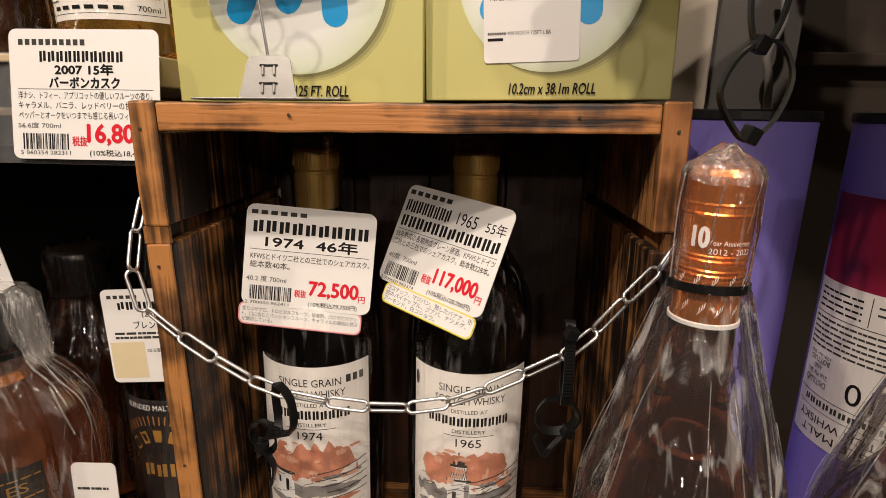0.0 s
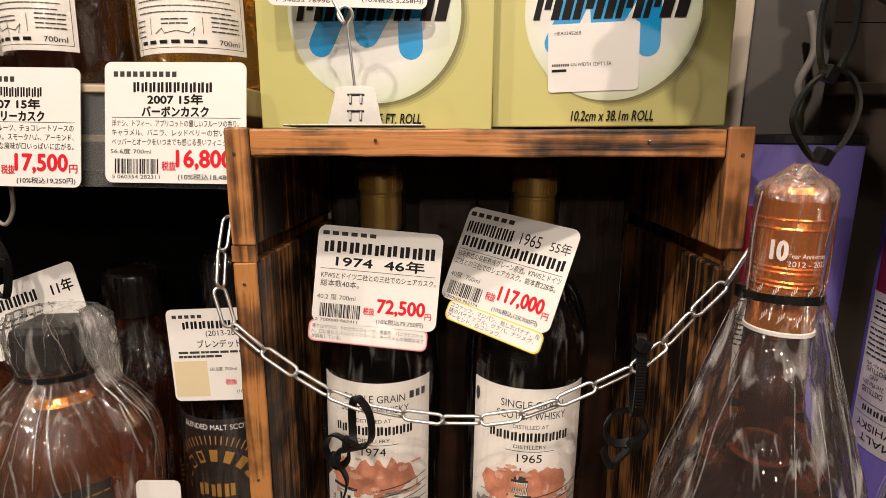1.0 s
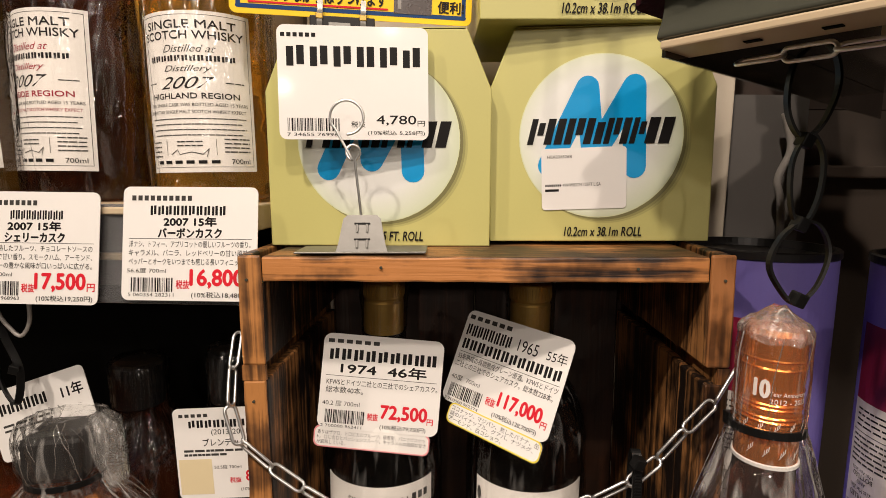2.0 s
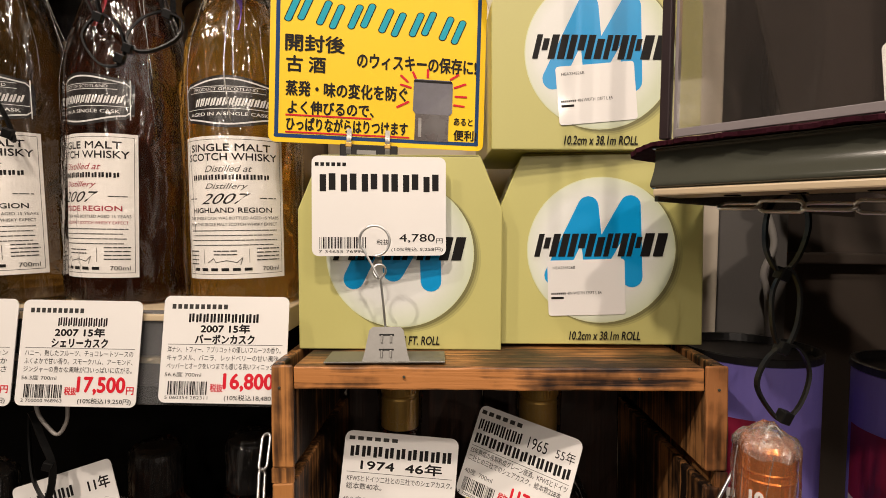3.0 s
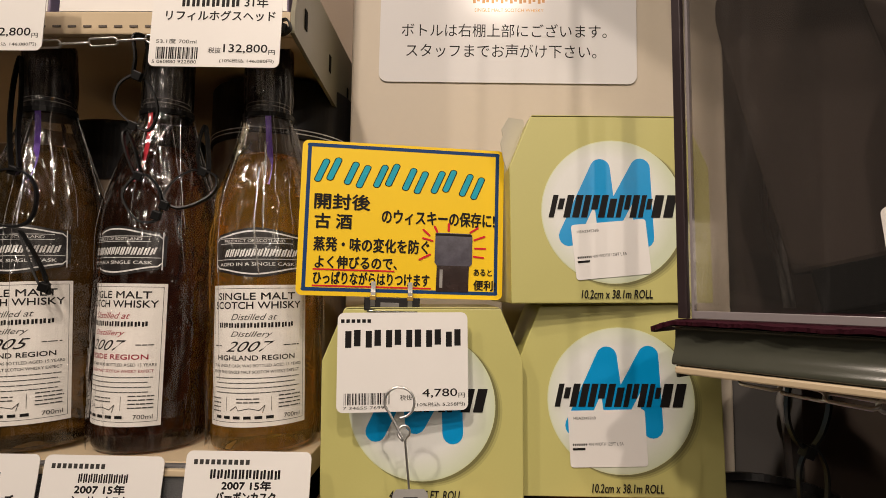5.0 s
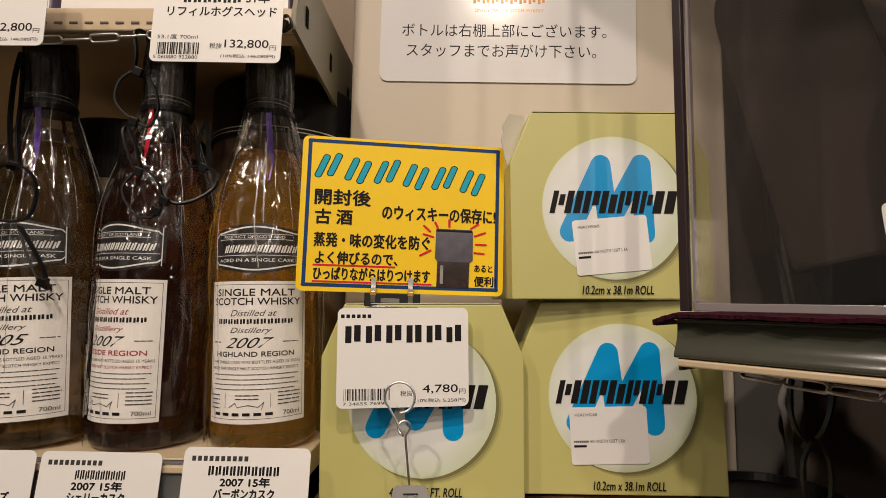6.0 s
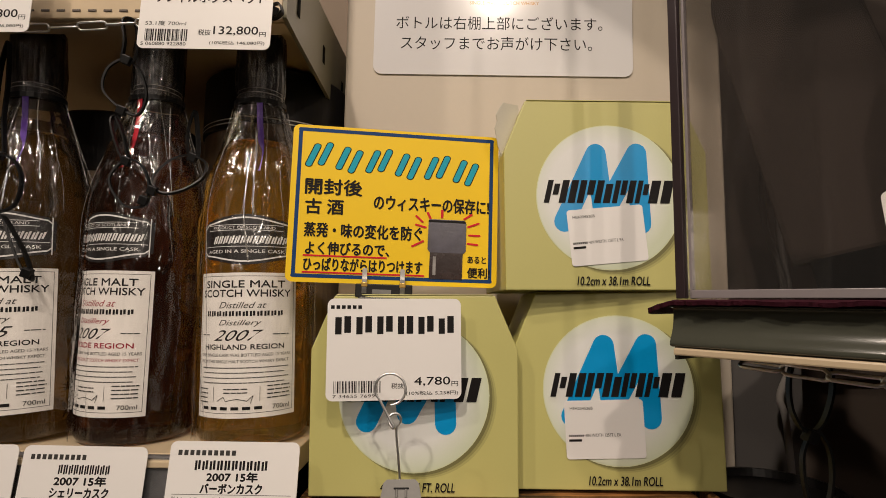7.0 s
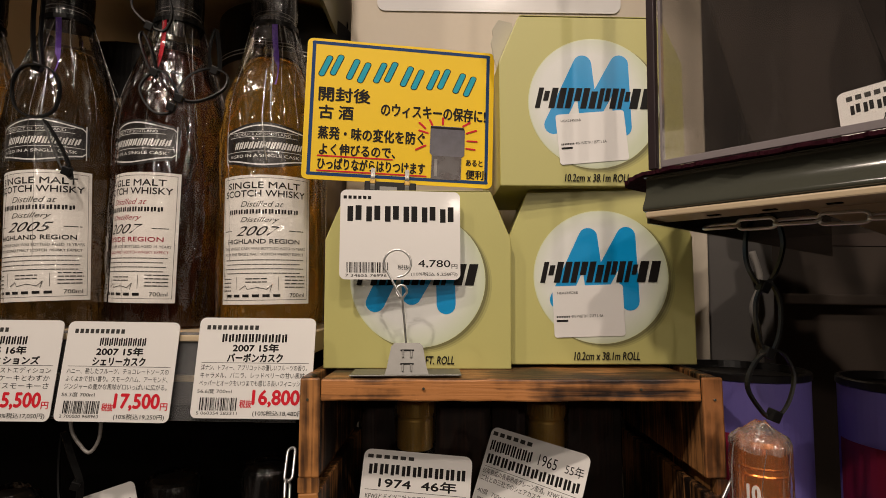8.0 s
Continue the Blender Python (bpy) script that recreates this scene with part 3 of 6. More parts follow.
# ---- charred crate ----
def crate():
    m = pose(-0.0145, 0.226, 1.2240, 0, -0.9, 0)
    ob = thing("wooden_crate", "scorched wooden crate, open at the front, with worn edges", "crate", m)
    w, d, h, t = 0.1270, 0.170, 0.332, 0.0132
    part("top_board", rough_board(-w + 0.0128, w - 0.0128, 0.0005, d, -t, 0.0, 0.0007, 1), WOOD_X, ob, front=WOOD_EDGE)
    for k, (a, b, c, e) in enumerate(((-w, -w + 0.0062, -w + 0.0065, -w + 0.0125), (w - 0.0062, w, w - 0.0125, w - 0.0065))):
        part("side_board", rough_board(a, b, 0.0024, d, -h, 0.0008, 0.0005, 2 + k), WOOD_Z, ob)
        part("lining_board", rough_board(c, e, 0.0024, d - 0.012, -0.0580, -t - 0.0006, 0.0005, 14 + k), WOOD_Z, ob)
        part("lining_board", rough_board(c, e, 0.0024, d - 0.012, -h + 0.012, -0.0665, 0.0005, 4 + k), WOOD_Z, ob)
        lo_, hi_ = min(a, c), max(b, e)
        part("front_edge", rough_board(lo_, hi_, 0.0, 0.0023, -0.0580, 0.0008, 0.0005, 20 + k), WOOD_END_DARK if k else WOOD_END, ob)
        part("front_edge", rough_board(a if k else lo_, b if k else hi_, 0.0, 0.0023, -0.0664, -0.0581, 0.0003, 22 + k), WOOD_END_DARK if k else WOOD_END, ob)
        part("front_edge", rough_board(lo_, hi_, 0.0, 0.0023, -h, -0.0665, 0.0005, 24 + k), WOOD_END_DARK if k else WOOD_END, ob)
    for i in range(4):
        a = -w + 0.0115 + i * (2 * w - 0.023) / 4
        part("back_board", rough_board(a + 0.0004, a + (2 * w - 0.023) / 4 - 0.0004, d - 0.011, d - 0.0005, -h + 0.012, -t - 0.0006, 0.0006, 6 + i), WOOD_BACK_SHADED, ob)
    part("bottom_board", rough_board(-w + 0.0112, w - 0.0112, 0.001, d, -h + 0.0005, -h + 0.0115, 0.0006, 12), WOOD_X, ob)
    for x, z in ((-w + 0.0055, -0.078), (-w + 0.005, -0.012), (w - 0.0055, -0.012), (-w + 0.0055, -0.19), (-0.052, -0.0055), (0.078, -0.006)):
        nail = part("nail", lathe([(0.0008, -0.0004), (0.0008, 0.0002), (0.0005, 0.0003)], 10), SHELF_GREEN, ob)
        nail.matrix_basis = pose(x, -0.0004, z, 90)
    return ob


crate()


# ---- cartons ----
def carton(m, sticker=(-0.0337, -0.0066, 1.5), shut=True, w=0.1245, h=0.1215, d=0.110, cz=0.0605, r=0.0465, shift=0.0):
    """A pale green dispenser carton with cut-off upper corners and a printed disc."""
    ob = thing("film_carton", "pale green carton with a white printed disc", "carton", m, "stack of cartons")
    c, s = 0.0140, 0.088
    bm = bmesh.new()
    prof = [(0.0004, 0), (w - 0.0004, 0), (w, s), (w - c, h), (c, h), (0, s)]
    a = [bm.verts.new((x, 0, z)) for x, z in prof]
    b = [bm.verts.new((x, d, z)) for x, z in prof]
    bm.faces.new(a)
    bm.faces.new(b[::-1])
    for i in range(6):
        bm.faces.new((a[i], b[i], b[(i + 1) % 6], a[(i + 1) % 6]))
    bmesh.ops.recalc_face_normals(bm, faces=bm.faces)
    bmesh.ops.bevel(bm, geom=list(bm.edges), offset=0.0007, segments=2, affect="EDGES", profile=0.5)
    part("body", bm, GREEN_CARD, ob)
    # folded flap edge along the top
    part("flap", block(c + 0.001, w - c - 0.001, -0.0004, d - 0.004, h + 0.0001, h + 0.0007, 0.0002), GREEN_CARD, ob)
    cx = w / 2 + shift
    ring = lambda R0, ox=0, oz=0, k=64: [(cx + ox + R0 * math.cos(2 * math.pi * i / k), cz + oz + R0 * math.sin(2 * math.pi * i / k)) for i in range(k)]
    up_ = Matrix(((1, 0, 0, 0), (0, 0, -1, 0), (0, 1, 0, 0), (0, 0, 0, 1)))
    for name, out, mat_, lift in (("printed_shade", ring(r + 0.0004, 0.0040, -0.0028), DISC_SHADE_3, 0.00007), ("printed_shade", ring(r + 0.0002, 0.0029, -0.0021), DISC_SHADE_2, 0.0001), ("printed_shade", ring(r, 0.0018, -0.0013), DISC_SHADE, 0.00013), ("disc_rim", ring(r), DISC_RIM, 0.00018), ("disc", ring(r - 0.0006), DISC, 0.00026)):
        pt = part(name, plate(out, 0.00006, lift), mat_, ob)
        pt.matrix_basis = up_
    wd = 0.0130
    legs = [((-0.0290, -0.0160), (-0.0080, 0.0278)), ((-0.0080, 0.0278), (-0.0040, -0.0110)), ((-0.0040, -0.0110), (0.0182, 0.0282)), ((0.0182, 0.0282), (0.0196, -0.0172))]
    for k, (p, q) in enumerate(legs):
        pt = part("emblem", plate([(cx + x, cz + z) for x, z in stroke_outline(p, q, wd)], 0.00003, 0.00032 + 0.00003 * k), BLUE_INK, ob)
        pt.matrix_basis = up_
    # trade name as slanted plain blocks
    its = []
    x, lean, base_z, tall = -0.0420, 0.0034, cz - 0.0040, 0.0146
    for k, lw in enumerate((0.0094, 0.0115, 0.0109, 0.0115, 0.0090, 0.0055, 0.0086, 0.0152)):
        pair = ((0, 1, 0, 1),) if lw < 0.006 else ((0, 0.42, 0, 1), (0.56, 1, 0.36 if k % 2 == 0 else 0.0, 1 if k % 3 else 0.84))
        for u0, u1, v0, v1 in pair:
            its.append(P([((cx + x + u * (lw - 0.0013) + lean * v) / w, 1 - (base_z + tall * v) / h) for u, v in ((u0, v0), (u1, v0), (u1, v1), (u0, v1))]))
        x += lw
    foot = "10.2cm x 38.1m ROLL" if shut else "4 IN. X 125 FT. ROLL"
    its.append(T(foot, 0.345, 0.930, 0.695, 0.974, INK, 0.02, 0.2))
    print_on(its, ob, lambda x, y, e: (x * w, -0.00048 - e, (1 - y) * h))
    if sticker:
        sm = thing("stock_sticker", "white stock sticker on the carton", "sticker", m @ pose(cx + sticker[0], -0.0007, cz + sticker[1], 90, 0, 0) @ pose(0, 0, 0, 0, 0, sticker[2]))
        sw, sh = 0.0485, 0.0355
        part("card", plate(rounded_outline(sw, sh, 0.002), 0.00012), CARD, sm)
        print_on([T("HEA234526B", 0.07, 0.11, 0.36, 0.16, INK), bars(8, 0.04, 0.58, 0.235, 0.62, INK, False), T("4IN WIDTH 125FT L EA", 0.25, 0.57, 0.70, 0.625, INK), words(random.Random(5), 0.04, 0.66, 0.23, 0.70, INK, 1)], sm, lambda x, y, e: (x * sw, -y * sh, e))
    return ob


carton(pose(-0.1372, 0.2660, 1.2230, 0, -0.6, 0.5), sticker=None, shut=False, w=0.1285)
carton(pose(-0.0088, 0.2770, 1.2262, 0, -1.2, -2.4), w=0.1275)
top_carton = carton(pose(-0.0180, 0.2625, 1.3492, 0, -0.8, 2.8), (-0.0278, -0.0090, 5.0), w=0.1305, cz=0.0590, r=0.0466, shift=0.0016)
# the open side flap of the upper carton
flap = plate([(0.0, 0.086), (0.0135, 0.1205), (0.0125, 0.1240), (0.0010, 0.1240), (-0.0045, 0.1150), (-0.0035, 0.1110), (-0.0055, 0.1060), (-0.0030, 0.0940)], 0.0006)
fl = part("open_flap", flap, CARTON_IN, top_carton, "bent open cardboard flap")
fl.matrix_basis = pose(0.0006, 0.0100, 0.0, 90, 0, 0) @ pose(0, 0, 0, 0, 24, 0)


# ---- price clip on the crate ----
def wire_clip():
    ob = thing("price_clip", "galvanised metal price clip with a coiled wire", "card holder", pose(-0.0775, 0.241, 1.2236, 0, -0.9, 2))
    part("base_plate", block(-0.0350, 0.0335, -0.012, 0.014, 0.0006, 0.0016, 0.0003), GALV, ob)
    up_ = part("upright", plate([(-0.0135, 0.0), (0.0135, 0.0), (0.0122, 0.0045), (0.0098, 0.0175), (0.0078, 0.0195), (-0.0078, 0.0195), (-0.0098, 0.0175), (-0.0122, 0.0045)], 0.0010), GALV, ob)
    up_.matrix_basis = pose(0, -0.011, 0.0014, 90 - 16)
    for z in (0.0055, 0.0135):
        for x in (-0.0030, 0.0022):
            tab = part("tab", block(x, x + 0.0012, -0.0006, 0.0012, -0.0022, 0.0022, 0.0003), GALV, ob)
            tab.matrix_basis = pose(0, -0.0118 + 0.29 * z, z, -16)
        tab = part("tab", block(-0.0040, 0.0044, -0.0002, 0.0009, 0.0020, 0.0030, 0.0003), ZIP, ob)
        tab.matrix_basis = pose(0, -0.0118 + 0.29 * z, z, -16)
    c1, c2 = (-0.006, -0.0075, 0.0695), (-0.0035, -0.0065, 0.0525)
    pts = [(0.0, -0.0035, 0.010), (-0.0015, -0.0050, 0.030), (-0.0028, -0.0062, 0.046)]
    for k in range(9):
        a = radians(-60 + 40 * k)
        pts.append((c2[0] + 0.0033 * math.cos(a), c2[1] - 0.0004 * k, c2[2] + 0.0036 * math.sin(a)))
    for k in range(11):
        a = radians(-130 - 32 * k)
        pts.append((c1[0] + 0.0085 * math.cos(a), c1[1] - 0.0016 - 0.0002 * k, c1[2] + 0.0085 * math.sin(a)))
    part("wire", sweep(smooth_path(pts, 5), round_section(0.0007)), STEEL, ob, smooth=True)
    return ob


wire_clip()
card("price_card", "white price card held in a wire clip", "price card", (-0.1245, 0.2475, 1.3425), (-0.0455, 0.2590, 1.3435), (-0.1250, 0.2455, 1.2830), [
    bars(6, 0.02, 0.065, 0.26, 0.105, INK, False), bars(6, 0.045, 0.175, 0.97, 0.355, INK), barcode(4, 0.055, 0.81, 0.40, 0.925), T("7 34655 76996", 0.05, 0.94, 0.385, 0.97, INK),
    T("税抜", 0.475, 0.835, 0.57, 0.89, INK), T("4,780", 0.645, 0.78, 0.915, 0.87, INK, 0.01), T("円", 0.925, 0.825, 0.975, 0.875, INK), T("(10%税込 5,258円)", 0.585, 0.915, 0.975, 0.962, INK)])


# ---- handwritten sign ----
def yellow_sign():
    tl, tr, bl = (-0.1545, 0.2645, 1.4550), (-0.0205, 0.2845, 1.4530), (-0.1510, 0.2640, 1.3530)
    it = []
    for a, b in (((0.035, 0.03), (0.965, 0.03)), ((0.965, 0.03), (0.965, 0.96)), ((0.965, 0.96), (0.035, 0.96)), ((0.035, 0.96), (0.035, 0.03))):
        it.append(P([(x, y) for x, y in stroke_outline(a, b, 0.023 if a[1] == b[1] else 0.018)], NAVY))
    # product name as outlined teal strokes, a few for each letter
    strokes = []
    for k in range(6):
        x, y = 0.075 + 0.142 * k, 0.135 + 0.010 * k
        for dx, drop in ((0.0, 0.0), (0.058, 0.018 if k % 2 else -0.012)):
            strokes.append(((x + dx + 0.042, y + drop), (x + dx + 0.004, y + drop + 0.120)))
    it += [P(stroke_outline(a, b, 0.036), INK) for a, b in strokes]
    it += [P(stroke_outline(a, b, 0.027), TEAL) for a, b in strokes]
    it += [T("開封後", 0.07, 0.345, 0.335, 0.445, INK, 0.026), T("古 酒", 0.075, 0.475, 0.25, 0.57, INK, 0.026), T("のウィスキーの保存に!", 0.395, 0.430, 0.955, 0.525, INK, 0.024),
           T("蒸発・味の変化を防ぐ", 0.075, 0.625, 0.63, 0.715, INK, 0.026), T("よく伸びるので、", 0.085, 0.745, 0.475, 0.825, INK, 0.026), T("ひっぱりながらはりつけます", 0.08, 0.845, 0.635, 0.925, INK, 0.026),
           T("あると", 0.855, 0.80, 0.945, 0.845, INK, 0.026), T("便利!", 0.855, 0.875, 0.965, 0.94, INK, 0.026),
           R(0.075, 0.828, 0.465, 0.838, RED_INK), R(0.075, 0.932, 0.645, 0.942, RED_INK)]
    for a, b in (((0.60, 0.555), (0.63, 0.59)), ((0.655, 0.53), (0.668, 0.565)), ((0.725, 0.51), (0.725, 0.555)), ((0.60, 0.61), (0.645, 0.625)), ((0.585, 0.75), (0.635, 0.715)), ((0.835, 0.56), (0.87, 0.53)), ((0.855, 0.61), (0.905, 0.585)), ((0.86, 0.665), (0.91, 0.665)), ((0.855, 0.72), (0.90, 0.725))):
        it.append(P(stroke_outline(a, b, 0.012), RED_INK))
    # printed picture of a sealed cap
    it += [P([(0.66, 0.585), (0.665, 0.57), (0.835, 0.57), (0.845, 0.59), (0.845, 0.77), (0.835, 0.785), (0.67, 0.785), (0.658, 0.765)], surface("cap_picture", (0.06, 0.055, 0.075), 0.25, vary=0.5, scale=140)),
           P([(0.67, 0.785), (0.83, 0.785), (0.828, 0.955), (0.668, 0.955)], surface("neck_picture", (0.022, 0.010, 0.008), 0.25, vary=0.4, scale=120)),
           R(0.66, 0.575, 0.842, 0.59, INK), R(0.685, 0.81, 0.70, 0.93, GREY_WASH)]
    ob, w, h = card("handwritten_sign", "yellow handwritten sign with a dark blue border", "sign", tl, tr, bl, it, YELLOW, 0.004, 0.0006)
    hold = thing("sign_clip", "black sign clip with two metal prongs on the carton", "card holder", ob.matrix_basis @ pose(0.0, -h, 0.0))
    part("clip_plate", block(0.044, 0.080, -0.0085, 0.000, -0.003, 0.0045, 0.0006), BLACK_CAP, hold)
    part("foot", block(0.046, 0.078, -0.0095, -0.0085, -0.006, 0.012, 0.0003), SHELF_GREEN, hold)
    part("name_plate", block(0.0545, 0.0665, -0.0062, -0.0035, -0.0002, 0.0048, 0.0001), GALV, hold)
    for x in (0.0495, 0.0735):
        part("prong", sweep(smooth_path([(x, -0.006, 0.0044), (x, -0.001, 0.0048), (x, 0.004, 0.0022), (x, 0.010, 0.0012)], 5), band_section(0.0030, 0.0006), up=Vector((0, 0, 1))), GALV, hold)
        part("prong_tip", block(x - 0.0020, x + 0.0020, -0.002, 0.001, 0.0046, 0.0056, 0.0004), GOLD_CAP, hold)


yellow_sign()


# ---- bottles ----
def on_cylinder(r, a0, a1, z0, z1):
    """Places print on the front of a bottle: x runs from angle a0 to a1 (degrees, 0 faces the front), y down from z1."""
    def place(x, y, e):
        a = radians(a0 + (a1 - a0) * x)
        k = r + e
        return (k * math.sin(a), -k * math.cos(a), z1 - y * (z1 - z0))
    return place


def wrap_label(name, r, a0, a1, z0, z1, material, parent, label="", n=28, top=None):
    """A paper label bent round a bottle; top(x) may raise its upper edge."""
    bm = bmesh.new()
    cols = []
    for i in range(n + 1):
        x = i / n
        a = radians(a0 + (a1 - a0) * x)
        zt = z1 + (top(x) if top else 0)
        zb = z0 - (top(x) if top else 0)
        cols.append([bm.verts.new(((r + e) * math.sin(a), -(r + e) * math.cos(a), z)) for e, z in ((0, zb), (0, zt), (-0.0002, zt), (-0.0002, zb))])
    for a, b in zip(cols, cols[1:]):
        for j in range(4):
            bm.faces.new((a[j], b[j], b[(j + 1) % 4], a[(j + 1) % 4]))
    bm.faces.new(cols[0][::-1])
    bm.faces.new(cols[-1])
    bmesh.ops.recalc_face_normals(bm, faces=bm.faces)
    return part(name, bm, material, parent, label, smooth=False)


def bag(parent, profile, seed=0, folds=11, depth=0.07, material=None, name="cellophane_wrap"):
    """Loose clear film gathered round a neck: folds fan out below and above the tie."""
    rnd = random.Random(seed)
    ph = [rnd.uniform(0, 6.28) for _ in range(6)]
    def shape(a, r, z):
        k = math.sin(folds * a + ph[0] + 40 * z) + 0.6 * math.sin((folds * 2 + 3) * a + ph[1] - 25 * z) + 0.5 * math.sin(5 * a + ph[2] + 18 * z) + 0.35 * math.sin((folds * 3 + 1) * a + ph[3])
        return r * (1 + depth * 0.5 * k)
    pts = []
    for (r0, z0), (r1, z1) in zip(profile, profile[1:]):
        for i in range(5):
            pts.append((r0 + (r1 - r0) * i / 5, z0 + (z1 - z0) * i / 5))
    pts.append(profile[-1])
    bm = open_lathe(pts, 110, shape, lambda p: noise.noise_vector(p * 60 + Vector((seed, 0, 0))) * 0.0012)
    ob = part(name, bm, material or BAG, parent, "clear crinkled cellophane", smooth=True)
    ob.visible_shadow = False
    return ob


def creases(parent, profile, seed, count, fan=0.35):
    """Sharp folds of the film that run down from the tie, each its own length."""
    rnd = random.Random(seed)
    bm = bmesh.new()
    for _ in range(count):
        a0, twist = rnd.uniform(0, 6.283), rnd.uniform(-fan, fan)
        n = len(profile)
        first = rnd.choice((0, 0, 1, 2, 3))
        last = max(first + 3, n - rnd.choice((0, 1, 2, 3, 4)))
        pts = []
        for i, (r, z) in enumerate(profile[first:last]):
            a = a0 + twist * i / n + rnd.uniform(-0.06, 0.06)
            k = r * (1 + rnd.uniform(0.0, 0.05)) + 0.0008
            pts.append((k * math.cos(a), k * math.sin(a), z))
        if len(pts) > 2:
            w = rnd.choice((0.0002, 0.0003, 0.0004, 0.0006, 0.0012))
            sweep(smooth_path(pts, 4), band_section(w, 0.00012), bm=bm)
    ob = part("film_fold", bm, CREASE, parent, "bright folds of clear film", smooth=True)
    tagged(ob, "bright folds of clear film", kind="stuff")
    ob.visible_shadow = False
    return ob


def ring_tie(parent, r, z, w=0.0035, tilt=4, name="cable_tie", tail=None):
    path = [Vector((r * math.cos(2 * math.pi * i / 28), r * math.sin(2 * math.pi * i / 28), 0)) for i in range(28)]
    ob = part(name, sweep(path, band_section(0.0013, w), True), ZIP, parent, "black nylon cable tie", smooth=False)
    ob.matrix_basis = pose(0, 0, z, tilt, 0, 0)
    head = part("tie_head", block(-0.003, 0.003, -0.003, 0.003, -0.003, 0.003, 0.0006), ZIP, ob)
    head.matrix_basis = pose(-r * 0.75, r * 0.6, 0)
    return ob


def malt_bottle(x, y, turn, whisky, year, region, ribbon, ink, seed, front=True, label="whisky bottle wrapped in clear cellophane", lean=0.0):
    ob = thing("whisky_bottle", label, "bottle", pose(x, y, 1.2465, 0, lean, 0) @ pose(0, 0, 0, 0, 0, turn), "row of malt whisky bottles")
    rnd = random.Random(seed)
    R_ = 0.0365
    prof = [(0.030, 0.0), (0.0345, 0.0012), (0.0362, 0.004), (R_, 0.010), (R_, 0.145), (0.0362, 0.156), (0.0345, 0.168), (0.0305, 0.184), (0.0250, 0.199), (0.0198, 0.212), (0.0165, 0.223), (0.0150, 0.232), (0.0148, 0.262)]
    fill = 0.2075 + 0.004 * rnd.random()
    r_fill = 0.0198 + (0.0250 - 0.0198) * (0.212 - fill) / 0.013
    part("bottle", lathe(prof[:9] + [(r_fill, fill), (r_fill * 0.5, fill + 0.0002)], 48), whisky, ob, smooth=True)
    part("neck", lathe([(r_fill, fill + 0.0006)] + prof[9:], 48), EMPTY_GLASS, ob, "clear glass neck above the whisky", smooth=True)
    part("cap", lathe([(0.0152, 0.236), (0.0162, 0.2365), (0.0162, 0.289), (0.0154, 0.2905), (0.010, 0.2908)], 32), BLACK_CAP, ob, "black foil cap", smooth=False)
    part("cap_ring", lathe([(0.0163, 0.2445), (0.0165, 0.2448), (0.0163, 0.2451)], 32), CABLE, ob)
    part("cap_ring", lathe([(0.0163, 0.2475), (0.0165, 0.2477), (0.0163, 0.2480)], 32), CABLE, ob)
    if front:
        lab = wrap_label("label", R_ + 0.0003, -57, 57, 0.0185, 0.1125, LABEL, ob, "cream paper label")
        it = [R(0.03, 0.022, 0.97, 0.0255, GREY_INK, 14), R(0.03, 0.965, 0.97, 0.9685, GREY_INK, 14), R(0.03, 0.022, 0.034, 0.9685, GREY_INK), R(0.966, 0.022, 0.97, 0.9685, GREY_INK),
              T("SINGLE MALT", 0.10, 0.055, 0.87, 0.105, INK, 0.03), T("SCOTCH WHISKY", 0.06, 0.12, 0.93, 0.17, INK, 0.03), T("Distilled at", 0.27, 0.205, 0.70, 0.25, ink, 0, 0.4),
              bars(12, 0.12, 0.268, 0.86, 0.305, INK), T("Distillery", 0.27, 0.33, 0.66, 0.38, ink, 0, 0.4), T(year, 0.22, 0.40, 0.68, 0.475, INK, 0.0, 0.5),
              T(region, 0.11, 0.50, 0.87, 0.535, ink if ink is not GREY_INK else INK, 0.03),
              words(rnd, 0.06, 0.43, 0.17, 0.437, GREY_INK, 2), words(rnd, 0.76, 0.43, 0.92, 0.437, GREY_INK, 2),
              T("THIS SINGLE CASK WAS BOTTLED AGED 15 YEARS", 0.06, 0.562, 0.94, 0.583, GREY_INK), T("FROM THIS SINGLE MALT SCOTCH WHISKY EXPECT", 0.06, 0.606, 0.92, 0.627, ink if ink is DARK_RED else INK, 0.01)]
        for k in range(4):
            it.append(words(rnd, 0.08 + 0.02 * (k % 2), 0.657 + 0.034 * k, 0.92 - 0.03 * (k % 2), 0.6635 + 0.034 * k, GREY_INK, 22))
        it += [words(rnd, 0.05, 0.80 + 0.03 * k, 0.17, 0.808 + 0.03 * k, GREY_INK, 3) for k in range(4)]
        it += [words(rnd, 0.34, 0.80 + 0.025 * k, 0.56, 0.808 + 0.025 * k, GREY_INK, 4) for k in range(2)]
        it += [words(rnd, 0.72, 0.785 + 0.027 * k, 0.94, 0.793 + 0.027 * k, GREY_INK, 4) for k in range(4)]
        it += [R(0.235, 0.79, 0.239, 0.89, GREY_INK), R(0.655, 0.79, 0.659, 0.89, GREY_INK)]
        for p, q in (((0.28, 0.885), (0.34, 0.855)), ((0.34, 0.855), (0.36, 0.885)), ((0.36, 0.885), (0.46, 0.87)), ((0.46, 0.87), (0.55, 0.885)), ((0.55, 0.885), (0.60, 0.85)), ((0.60, 0.85), (0.58, 0.90))):
            it.append(P(stroke_outline(p, q, 0.005, 3), GREY_INK))
        it += [bars(6, 0.10, 0.922, 0.70, 0.945, INK, False), T("700ml", 0.77, 0.917, 0.93, 0.948, INK)]
